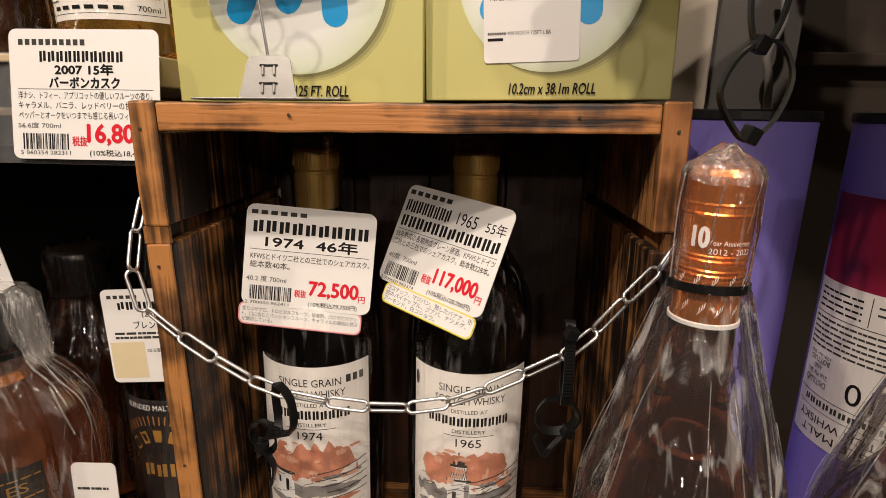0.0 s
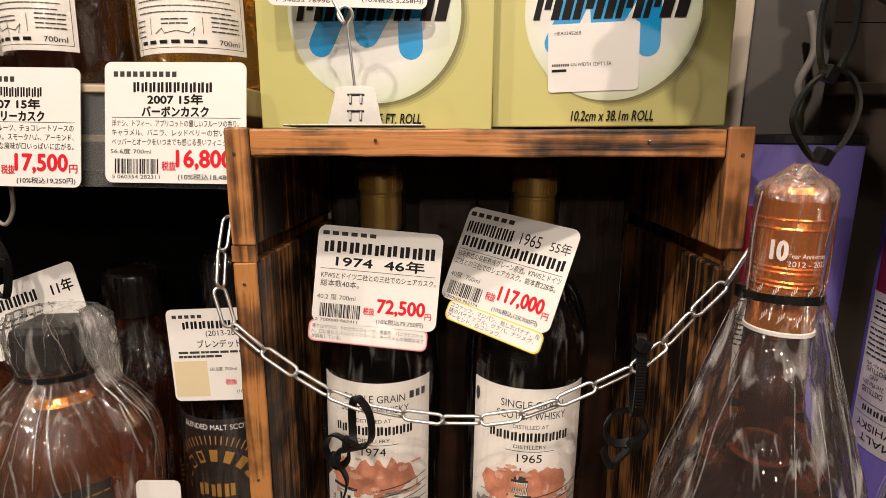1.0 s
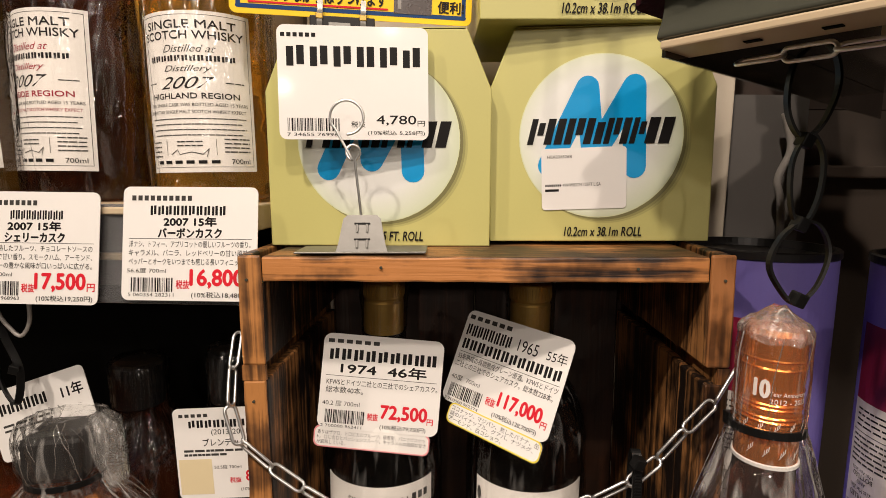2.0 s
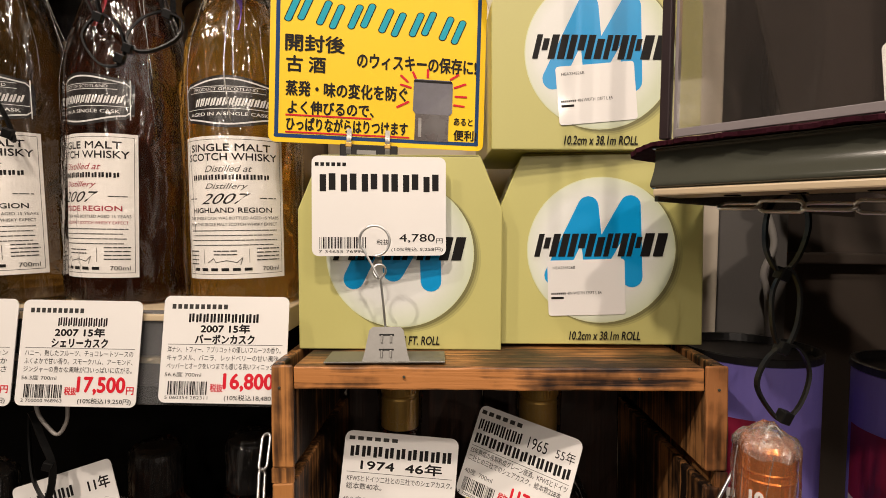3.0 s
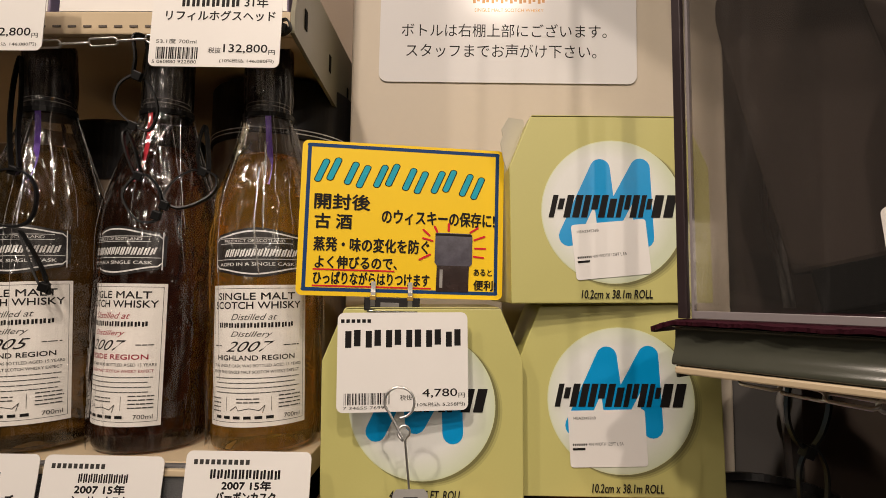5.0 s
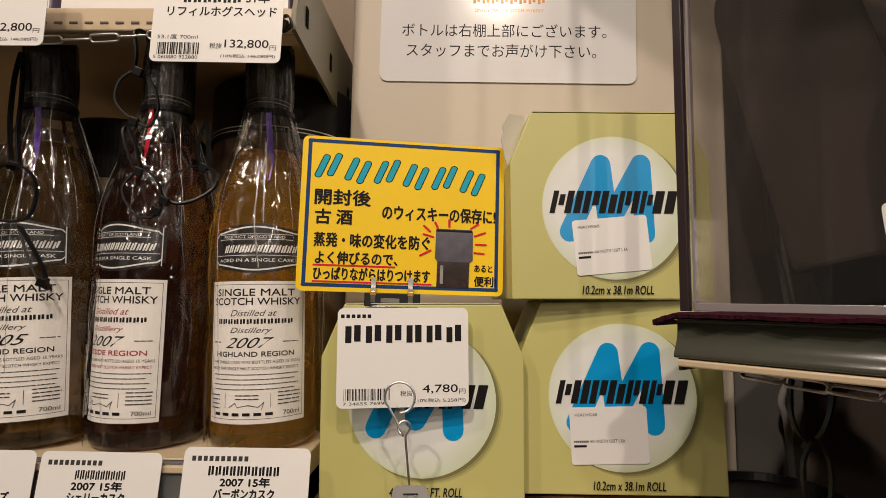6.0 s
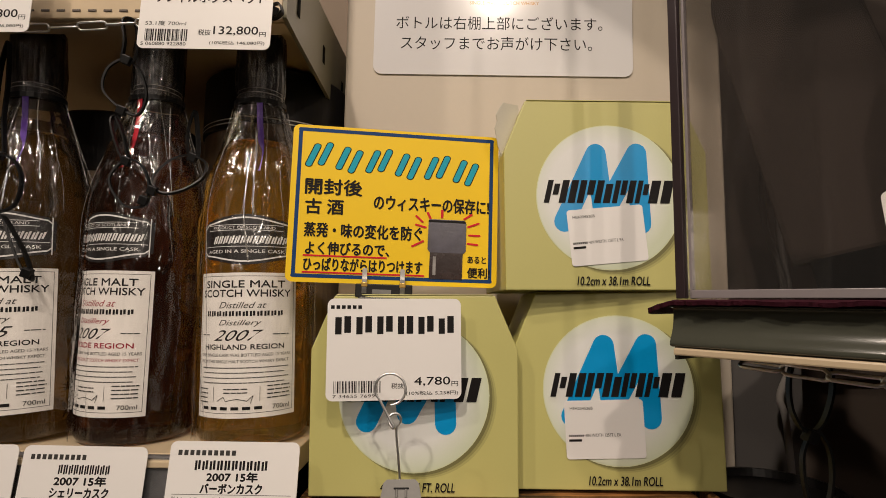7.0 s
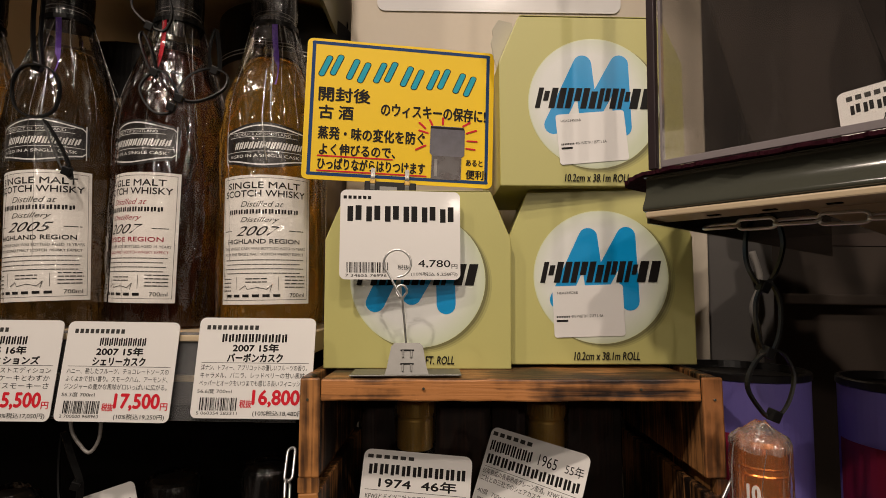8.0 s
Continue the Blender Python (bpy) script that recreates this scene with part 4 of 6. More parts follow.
        print_on(it, lab, on_cylinder(R_ + 0.0003, -57, 57, 0.0185, 0.1125))
        shape = lambda t: 0.0022 * math.cos((t - 0.5) * math.pi * 2) - 0.0022 * (abs(t - 0.5) > 0.46)
        neck = wrap_label("neck_label", R_ + 0.0002, -54, 54, 0.1200, 0.1495, BLACK_LABEL, ob, "black trade label with white border", top=shape)
        pl = on_cylinder(R_ + 0.0002, -54, 54, 0.1200, 0.1495)
        it = []
        for k in range(24):
            t0, t1 = 0.035 + 0.93 * k / 24, 0.035 + 0.93 * (k + 1) / 24
            d0, d1 = (shape(t) / 0.0295 for t in (t0, t1))
            it.append(P([(t0, 0.095 - d0), (t1, 0.095 - d1), (t1, 0.060 - d1), (t0, 0.060 - d0)], WHITE_INK))
            it.append(P([(t0, 0.94 + d0), (t1, 0.94 + d1), (t1, 0.905 + d1), (t0, 0.905 + d0)], WHITE_INK))
        it += [R(0.03, 0.07, 0.04, 0.94, WHITE_INK), R(0.96, 0.07, 0.97, 0.94, WHITE_INK)]
        it += [T("PRODUCT OF SCOTLAND", 0.16, 0.20, 0.78, 0.265, WHITE_INK), R(0.10, 0.165, 0.86, 0.178, WHITE_INK, 10), R(0.10, 0.285, 0.86, 0.298, WHITE_INK, 10),
               bars(13, 0.16, 0.42, 0.90, 0.60, WHITE_INK, True, 0.15), R(0.05, 0.655, 0.95, 0.668, WHITE_INK, 12), T("AGED IN A SINGLE CASK", 0.10, 0.735, 0.88, 0.81, WHITE_INK, 0.01)]
        print_on(it, neck, pl)
        pts = [(0.003, -0.0175, 0.238), (0.004, -0.0185, 0.220), (0.006, -0.0235, 0.200), (0.005, -0.030, 0.183)]
        part("ribbon", sweep(smooth_path(pts, 5), band_section(0.0042, 0.0004), up=Vector((0, 1, 0))), RIBBON_R if ribbon else RIBBON_P, ob, "red ribbon" if ribbon else "purple ribbon")
    bag(ob, [(0.0385, 0.002), (0.0400, 0.05), (0.0400, 0.12), (0.0395, 0.150), (0.0360, 0.175), (0.0300, 0.195), (0.0235, 0.215), (0.0185, 0.233), (0.0172, 0.239), (0.0177, 0.250), (0.0180, 0.275), (0.0172, 0.292), (0.0142, 0.297), (0.008, 0.296)], seed, 9, 0.045)
    if front:
        creases(ob, [(0.0180, 0.237), (0.0190, 0.232), (0.0235, 0.215), (0.0300, 0.195), (0.0360, 0.175), (0.0395, 0.150), (0.0400, 0.12), (0.0400, 0.05)], seed + 100, 20, 0.4)
    ring_tie(ob, 0.0181, 0.2395, 0.0034, 5)
    return ob


malt_bottle(-0.1905, 0.3170, 8, GOLD_WHISKY, "2007", "HIGHLAND REGION", False, GREY_INK, 21, label="golden whisky bottle with cream label in clear cellophane", lean=-1.5)
malt_bottle(-0.2725, 0.3120, -18, BROWN_WHISKY, "2007", "SPEYSIDE REGION", True, DARK_RED, 22, label="dark brown whisky bottle with cream label in clear cellophane")
malt_bottle(-0.3480, 0.3080, 6, OLIVE_WHISKY, "2005", "HIGHLAND REGION", False, GREY_INK, 23, label="olive-gold whisky bottle with cream label, leaning in clear cellophane", lean=-3.0)
malt_bottle(-0.4400, 0.3150, 5, GOLD_WHISKY, "2008", "SPEYSIDE REGION", False, GREY_INK, 24, label="golden whisky bottle with cream label in clear cellophane")


def canister(x, y, z, r, h, lines=(0.0455, 0.0490)):
    ob = thing("gift_canister", "brown round canister with a black lid behind the bottles", "canister", pose(x, y, z))
    part("body", lathe([(r - 0.003, 0), (r - 0.002, 0.001), (r - 0.002, h - 0.049), (r - 0.003, h - 0.048)], 64), BROWN_PANEL, ob, smooth=False)
    part("lid", lathe([(r - 0.001, h - 0.054), (r, h - 0.053), (r, h - 0.002), (r - 0.001, h - 0.0006), (r - 0.003, h)], 96), BLACK_CAP, ob, "black lid", smooth=False)
    for k in lines:
        part("line", lathe([(r + 0.0002, h - k - 0.0005), (r + 0.0003, h - k), (r + 0.0002, h - k + 0.0005)], 64), WHITE_INK, ob)


canister(-0.2220, 0.4320, 1.2465, 0.066, 0.2940)
canister(-0.3700, 0.4350, 1.2465, 0.062, 0.2580, ())

# price cards on the rail
card("price_card", "white price card with red price on the shelf rail", "price card", (-0.2175, 0.2570, 1.2565), (-0.1400, 0.2565, 1.2570), (-0.2185, 0.2470, 1.1930), price_items(
    11, 10, (0.20, 0.77), [("2007 15年", 0.305, 0.695), ("バーボンカスク", 0.265, 0.735)],
    ["洋ナシ、トフィー、アプリコットの優しいフルーツの香り。", "キャラメル、バニラ、レッドベリーの甘い風味。", "ペッパーとオークをいつまでも感じる長いフィニッシュ。"], "56.6度 700ml", "5 060354 282311", "16,800", "(10%税込18,480円)"), group="price cards on the rail")
card("price_card", "white price card with red price on the shelf rail", "price card", (-0.3045, 0.2550, 1.2530), (-0.2300, 0.2550, 1.2530), (-0.3075, 0.2455, 1.1900), price_items(
    12, 10, (0.30, 0.72), [("2007 15年", 0.285, 0.70), ("シェリーカスク", 0.265, 0.73)],
    ["ハニー、熟したフルーツ、チョコレートソースの", "ふくよかで甘い香り。スモークハム、アーモンド、", "ジンジャーの豊かな風味が口いっぱいに広がる。"], "56.3度 700ml", "2 700000 968963", "17,500", "(10%税込19,250円)"), group="price cards on the rail")
card("price_card", "white price card with red price on the shelf rail", "price card", (-0.3815, 0.2535, 1.2530), (-0.3065, 0.2535, 1.2535), (-0.3860, 0.2440, 1.1895), price_items(
    13, 10, (0.2, 0.7), [("2005 16年", 0.285, 0.70), ("エディションズ", 0.265, 0.83)],
    ["この商品がファーストエディション", "のためにバニラケーキとわずか", "ールとかすかにスモーキーさ"], "56.6度 700ml", "2 700000 968970", "15,500", "(10%税込17,050円)"), group="price cards on the rail")
card("price_card", "white price card hung from the upper shelf", "price card", (-0.2470, 0.2440, 1.5585), (-0.1640, 0.2440, 1.5575), (-0.2505, 0.2420, 1.4950), [
    bars(8, 0.15, 0.10, 0.85, 0.20, INK), bars(6, 0.22, 0.27, 0.68, 0.375, INK), T("31年", 0.71, 0.27, 0.89, 0.375, INK, 0.02), T("リフィルホグスヘッド", 0.11, 0.415, 0.95, 0.52, INK, 0.02), T("53.1度 700ml", 0.05, 0.715, 0.36, 0.765, GREY_INK), barcode(8, 0.055, 0.80, 0.375, 0.925),
    T("5 060880 922880", 0.03, 0.935, 0.37, 0.97, INK), T("税抜", 0.455, 0.80, 0.55, 0.86, INK), T("132,800", 0.57, 0.765, 0.905, 0.86, INK, 0.01), T("円", 0.915, 0.82, 0.965, 0.87, INK), T("(10%税込 146,080円)", 0.545, 0.915, 0.96, 0.96, INK)], group="price cards of the upper shelf")
card("price_card", "white price card hung from the upper shelf", "price card", (-0.4010, 0.2440, 1.5690), (-0.3165, 0.2440, 1.5690), (-0.4050, 0.2420, 1.5050), [
    bars(8, 0.15, 0.10, 0.85, 0.22, INK), barcode(9, 0.055, 0.80, 0.375, 0.925), T("税抜", 0.455, 0.80, 0.55, 0.86, INK), T("132,800", 0.57, 0.765, 0.905, 0.86, INK, 0.01), T("円", 0.915, 0.82, 0.965, 0.87, INK),
    T("(10%税込 146,080円)", 0.545, 0.915, 0.96, 0.96, INK)], group="price cards of the upper shelf")


# ---- in the crate ----
def grain_bottle(x, y, name, year, mark, seed):
    ob = thing("whisky_bottle", "dark whisky bottle with a gold cap and white picture label", "bottle", pose(x, y, 0.9045), "bottles in the crate")
    R_ = 0.0370
    prof = [(0.030, 0.0), (0.0350, 0.0012), (0.0366, 0.005), (R_, 0.010), (R_, 0.180), (0.0365, 0.192), (0.0335, 0.206), (0.0270, 0.219), (0.0190, 0.230), (0.0138, 0.240), (0.0120, 0.250), (0.0118, 0.262)]
    part("bottle", lathe(prof, 48), DARK_GLASS, ob, smooth=True)
    cap = part("cap", lathe([(0.0124, 0.2585), (0.0129, 0.2590), (0.0130, 0.2790), (0.0125, 0.2800), (0.0125, 0.2810), (0.0131, 0.2820), (0.0131, 0.2925), (0.0124, 0.2938), (0.006, 0.2940)], 40), GOLD_CAP, ob, "gold screw cap", smooth=False)
    for k in range(40):
        a = 2 * math.pi * k / 40
        kn = part("knurl", block(-0.0005, 0.0005, -0.0006, 0.0006, 0.2835, 0.2915), GOLD_CAP, cap)
        kn.matrix_basis = pose(0.0131 * math.cos(a), 0.0131 * math.sin(a), 0, 0, 0, math.degrees(a))
    a0, a1, z0, z1 = -62, 62, 0.050, 0.170
    lab = wrap_label("label", R_ + 0.0003, a0, a1, z0, z1, LABEL, ob, "white paper label with a painted coast")
    rnd = random.Random(seed)
    it = [T("SINGLE GRAIN", 0.27, 0.065, 0.75, 0.105, INK, 0.0), T("SCOTCH WHISKY", 0.24, 0.125, 0.78, 0.165, INK, 0.0), T("DISTILLED AT", 0.37, 0.195, 0.64, 0.215, INK), bars(11, 0.18, 0.235, 0.82, 0.285, INK),
          T("DISTILLERY", 0.38, 0.305, 0.63, 0.325, INK), R(0.32, 0.338, 0.70, 0.341, INK, 6), T(year, 0.41, 0.355, 0.60, 0.40, INK, 0.0)]
    it += [bars(3, 0.78, 0.055, 0.95, 0.10, GREY_INK, False)] if mark else [P([(0.04 + 0.025 * math.cos(t / 10 * 6.28), 0.09 + 0.04 * math.sin(t / 10 * 6.28)) for t in range(10)], GREY_INK)]
    # washes of the painted scene
    def blot(cx, cy, rx, ry, ink, s):
        pts, fs, n = [], [], 18
        for k in range(n + 1):
            u = -1 + 2 * k / n
            e = math.sqrt(max(0.0, 1 - u * u)) ** 0.6
            x = cx + rx * u
            pts += [(x, cy + ry * e * (1 + 0.9 * noise.noise(Vector((u * 3.1, s, 1.0))))), (x, cy - ry * e * (1 + 0.9 * noise.noise(Vector((u * 3.7, s, 5.0)))))]
        for k in range(n):
            fs.append((2 * k, 2 * k + 2, 2 * k + 3, 2 * k + 1))
        return ink, pts, fs
    it += [blot(0.48, 0.54, 0.36, 0.085, ORANGE_WASH, seed), blot(0.62, 0.50, 0.20, 0.06, ORANGE_WASH, seed + 3), blot(0.30, 0.60, 0.15, 0.03, ORANGE_WASH, seed + 5), blot(0.50, 0.70, 0.40, 0.035, GREY_WASH, seed + 1), blot(0.75, 0.62, 0.16, 0.012, GREY_WASH, seed + 2), blot(0.3, 0.78, 0.22, 0.02, GREY_WASH, seed + 4), blot(0.6, 0.76, 0.3, 0.014, ORANGE_WASH, seed + 7)]
    if mark:
        it += [R(0.14, 0.615, 0.36, 0.76, WHITE_INK, 16), R(0.13, 0.600, 0.37, 0.618, GREY_INK, 16), R(0.20, 0.65, 0.225, 0.69, INK, 2), R(0.28, 0.65, 0.31, 0.72, INK, 2)]
    else:
        it += [blot(0.22, 0.69, 0.16, 0.035, GREY_WASH, seed + 11), blot(0.74, 0.69, 0.16, 0.030, GREY_WASH, seed + 12),
               R(0.355, 0.60, 0.525, 0.86, WHITE_INK, 12), R(0.345, 0.588, 0.535, 0.600, GREY_INK, 12), R(0.380, 0.515, 0.500, 0.588, WHITE_INK, 8), R(0.375, 0.500, 0.505, 0.515, GREY_INK, 8), R(0.395, 0.485, 0.485, 0.500, GREY_INK, 6), R(0.420, 0.470, 0.460, 0.485, GREY_INK, 3), R(0.435, 0.43, 0.445, 0.475, INK),
               R(0.30, 0.78, 0.60, 0.90, WHITE_INK, 20), R(0.29, 0.775, 0.61, 0.784, GREY_INK, 20), R(0.395, 0.66, 0.425, 0.70, GREY_INK, 2), R(0.485, 0.62, 0.522, 0.775, GREY_WASH, 3)]
        it += [P(stroke_outline((0.378 + 0.018 * q, 0.584), (0.378 + 0.018 * (q + 1), 0.518), 0.004, 3), GREY_INK) for q in range(7)]
        it += [P(stroke_outline((0.378 + 0.018 * q, 0.518), (0.378 + 0.018 * (q + 1), 0.584), 0.004, 3), GREY_INK) for q in range(7)]
    for q in range(60):
        x, y, l = rnd.uniform(0.06, 0.88), rnd.uniform(0.60, 0.97), rnd.uniform(0.02, 0.09)
        it.append(P(stroke_outline((x, y), (x + l, y - l * rnd.uniform(-0.1, 0.35)), rnd.choice((0.002, 0.003, 0.005)), 3), GREY_INK if q % 3 else GREY_WASH))
    for q in range(26):
        x, y = rnd.uniform(0.12, 0.88), rnd.uniform(0.42, 0.64)
        it.append(blot(x, y, rnd.uniform(0.006, 0.05), rnd.uniform(0.004, 0.02), PALE_WASH if q % 2 else ORANGE_WASH, seed + 20 + q))
    for k in range(5):
        y_ = 0.60 + 0.035 * k
        it += [P(stroke_outline((0.50 + 0.04 * k + (0.45 - 0.04 * k) * q / 6, y_ - (0.05 - 0.01 * k) * q / 6), (0.50 + 0.04 * k + (0.45 - 0.04 * k) * (q + 1) / 6, y_ - (0.05 - 0.01 * k) * (q + 1) / 6), 0.005, 3), GREY_INK) for q in range(6)]
    print_on(it, lab, on_cylinder(R_ + 0.0003, a0, a1, z0, z1))
    bag(ob, [(0.0385, 0.002), (0.0392, 0.10), (0.0392, 0.178), (0.0380, 0.200), (0.0300, 0.222), (0.0180, 0.240), (0.0150, 0.256), (0.0156, 0.290), (0.0152, 0.3000), (0.011, 0.3020)], seed, 7, 0.03, WRAP)
    return ob


grain_bottle(-0.0755, 0.2990, "", "1974", True, 41)
grain_bottle(0.0200, 0.2990, "", "1965", False, 42)

def slip_edge(w, h, ink):
    """Rounded outline of a slip in one ink with plain paper inside it."""
    ring = [(x / w, -y / h) for x, y in rounded_outline(w, h, 0.0038)]
    inside = [(0.5 + (x - 0.5) * (1 - 0.0015 / w), 0.5 + (y - 0.5) * (1 - 0.0015 / h)) for x, y in ring]
    return [P(ring, ink), P(inside, CARD)]


card("price_card", "white price card with red price hung on a bottle", "price card", (-0.1080, 0.2730, 1.1690), (-0.0345, 0.2735, 1.1640), (-0.1125, 0.2630, 1.1125), [
    bars(6, 0.03, 0.055, 0.48, 0.10, GREY_INK, False), bars(9, 0.05, 0.155, 0.96, 0.275, INK), T("1974  46年", 0.16, 0.30, 0.87, 0.415, INK, 0.03), R(0.04, 0.44, 0.96, 0.445, GREY_INK),
    T("KFWSとドイツ二社との三社でのシェアカスク。", 0.05, 0.475, 0.97, 0.54, GREY_INK, 0.005), T("総本数40本。", 0.05, 0.555, 0.36, 0.625, GREY_INK, 0.005), T("40.2 度 700ml", 0.03, 0.70, 0.34, 0.76, GREY_INK), barcode(14, 0.06, 0.80, 0.385, 0.94),
    T("2 700000 962411", 0.03, 0.955, 0.37, 0.985, INK), T("税抜", 0.41, 0.81, 0.50, 0.885, RED_INK, 0.02), T("72,500", 0.52, 0.715, 0.90, 0.875, RED_INK, 0.036), T("円", 0.905, 0.82, 0.955, 0.885, RED_INK, 0.02), T("(10%税込79,750円)", 0.52, 0.915, 0.90, 0.975, INK, 0.005)], radius=0.005, group="price cards in the crate")
card("note_slip", "small white slip outlined in pink below a price card", "slip", (-0.1130, 0.2636, 1.1140), (-0.0425, 0.2640, 1.1085), (-0.1135, 0.2620, 1.1010), [
    *slip_edge(0.0705, 0.0130, PINK), T("香りはザクロ、トロピカルフルーツ、接着剤、バニラビスケッ", 0.03, 0.20, 0.96, 0.40, INK), T("ト。口に含むとパッションフルーツ、キャラメルの繊細な甘さ", 0.03, 0.43, 0.97, 0.63, INK), T("が調和している。", 0.03, 0.66, 0.28, 0.85, INK)], radius=0.0038)
card("price_card", "tilted white price card with red price hung on a bottle", "price card", (-0.0185, 0.3010, 1.1785), (0.0420, 0.2570, 1.1710), (-0.0295, 0.2800, 1.1235), [
    bars(6, 0.02, 0.05, 0.46, 0.10, GREY_INK, False), bars(8, 0.03, 0.15, 0.48, 0.275, INK), T("1965", 0.54, 0.145, 0.72, 0.265, INK), T("55年", 0.80, 0.15, 0.97, 0.265, INK), bars(12, 0.03, 0.31, 0.97, 0.425, INK), R(0.03, 0.455, 0.97, 0.460, GREY_INK),
    T("55年熟成の長期熟成グレーン原酒。KFWSとドイツ", 0.03, 0.475, 0.97, 0.54, GREY_INK, 0.005), T("二社との三社でのシェアカスク。総本数228本。", 0.03, 0.555, 0.95, 0.62, GREY_INK, 0.005), T("40度  700ml", 0.03, 0.70, 0.32, 0.76, GREY_INK), barcode(15, 0.05, 0.80, 0.375, 0.94),
    T("2 700000 962374", 0.03, 0.955, 0.37, 0.985, INK), T("税抜", 0.41, 0.80, 0.50, 0.88, RED_INK, 0.02), T("117,000", 0.52, 0.71, 0.905, 0.87, RED_INK, 0.036), T("円", 0.91, 0.82, 0.96, 0.885, RED_INK, 0.02), T("(10%税込128,700円)", 0.50, 0.915, 0.90, 0.975, INK, 0.005)], radius=0.005, group="price cards in the crate")
card("note_slip", "small white slip outlined in yellow below a price card", "slip", (-0.0300, 0.2798, 1.1240), (0.0225, 0.2418, 1.1165), (-0.0325, 0.2755, 1.1125), [
    *slip_edge(0.0650, 0.0124, YELLOW_INK), T("ココナッツ、マジパン、熟したバナナ、缶", 0.03, 0.12, 0.97, 0.36, INK), T("詰のパイナップル、グアバ、ナツメグ、", 0.03, 0.39, 0.93, 0.62, INK), T("アーモンド、白コショウ。", 0.03, 0.65, 0.62, 0.88, INK)], radius=0.0038)


# ---- chain ----
def link_bm(length, width, wire):
    r = width / 2 - wire
    s = length / 2 - wire - r
    pts = []
    for cx, a0 in ((s, -90), (-s, 90)):
        for i in range(9):
            a = radians(a0 + 180 * i / 8)
            pts.append(Vector((cx + r * math.cos(a), r * math.sin(a), 0)))
    return sweep(pts, round_section(wire, 8), True)


def hung_chain(name, label, points, length, width, wire, seed):
    """A chain whose links follow a hanging line, each turned against the next."""
    ob = thing(name, label, "chain")
    path = smooth_path(points, 14)
    pitch = length - 2.6 * wire
    first = part("link", link_bm(length, width, wire), STEEL, ob, smooth=True)
    mesh = first.data
    dist, k = 0.0, 0
    acc, target = 0.0, pitch / 2
    rnd = random.Random(seed)
    for a, b in zip(path, path[1:]):
        seg = (b - a).length
        while acc + seg >= target:
            p = a + (b - a) * ((target - acc) / seg)
            d = (b - a).normalized()
            q = d.to_track_quat("X", "Z").to_matrix().to_4x4()
            roll = (58 if k % 2 else -28) + rnd.uniform(-9, 9)
            o = first if k == 0 else new("link", mesh)
            o.parent = ob
            o.matrix_basis = Matrix.Translation(p) @ q @ pose(0, 0, 0, 90 + roll - 30)
            k += 1
            target += pitch
        acc += seg
    return ob


hung_chain("steel_chain", "bright steel chain hung across the crate's front", [(-0.1500, 0.245, 1.176), (-0.1465, 0.226, 1.150), (-0.1415, 0.2205, 1.128), (-0.121, 0.220, 1.1085), (-0.085, 0.2195, 1.0865), (-0.050, 0.219, 1.0785), (-0.018, 0.219, 1.0770), (0.010, 0.219, 1.0815), (0.038, 0.219, 1.0945), (0.068, 0.219, 1.1125), (0.090, 0.219, 1.138), (0.106, 0.219, 1.158), (0.114, 0.224, 1.170)], 0.0225, 0.0075, 0.0009, 3)


def cable_tie(label, loop, closed=True, width=0.0042, head=None, tail=None, category="cable tie", up=Vector((0, 1, 0))):
    ob = thing("cable_tie", label, category, group="black cable ties")
    part("strap", sweep(smooth_path(loop, 7, closed), band_section(0.0012, width), closed, up=up), ZIP, ob)
    if head:
        h = part("head", block(-0.0028, 0.0028, -0.0026, 0.0026, -0.0030, 0.0030, 0.0006), ZIP, ob)
        h.matrix_basis = pose(*head, 10, 20, 15)
    if tail:
        part("tail", sweep(smooth_path(tail, 6), band_section(0.0012, width), up=Vector((0, 1, 0))), ZIP, ob)
    return ob


cable_tie("black cable tie looped through the steel chain", [(-0.0755, 0.217, 1.088), (-0.0690, 0.214, 1.082), (-0.0672, 0.213, 1.070), (-0.0705, 0.216, 1.062), (-0.0780, 0.222, 1.058), (-0.0800, 0.226, 1.066), (-0.0790, 0.222, 1.080)], head=(-0.082, 0.224, 1.058), tail=[(-0.070, 0.216, 1.062), (-0.080, 0.222, 1.056), (-0.090, 0.228, 1.049), (-0.094, 0.232, 1.036)])
cable_tie("black cable tie bunched beside a bottle", [(-0.084, 0.226, 1.058), (-0.092, 0.228, 1.060), (-0.096, 0.230, 1.050), (-0.090, 0.230, 1.040), (-0.083, 0.228, 1.046)], head=(-0.090, 0.226, 1.047), tail=[(-0.090, 0.226, 1.047), (-0.083, 0.224, 1.036), (-0.086, 0.226, 1.022)])
hung = cable_tie("black cable tie hung on the steel chain", [(0.0652, 0.2150, 1.122), (0.0656, 0.2140, 1.108), (0.0660, 0.2150, 1.092), (0.0662, 0.2185, 1.083), (0.0662, 0.2230, 1.090), (0.0658, 0.2235, 1.108), (0.0654, 0.2220, 1.122), (0.0652, 0.2185, 1.1265)], width=0.0048, head=(0.0652, 0.2130, 1.1225), up=Vector((1, 0, 0)))
for k in range(16):
    z = 1.0900 + 0.0017 * k
    part("tooth", block(0.0642, 0.0674, 0.2130, 0.2138, z, z + 0.0008), ZIP, hung)
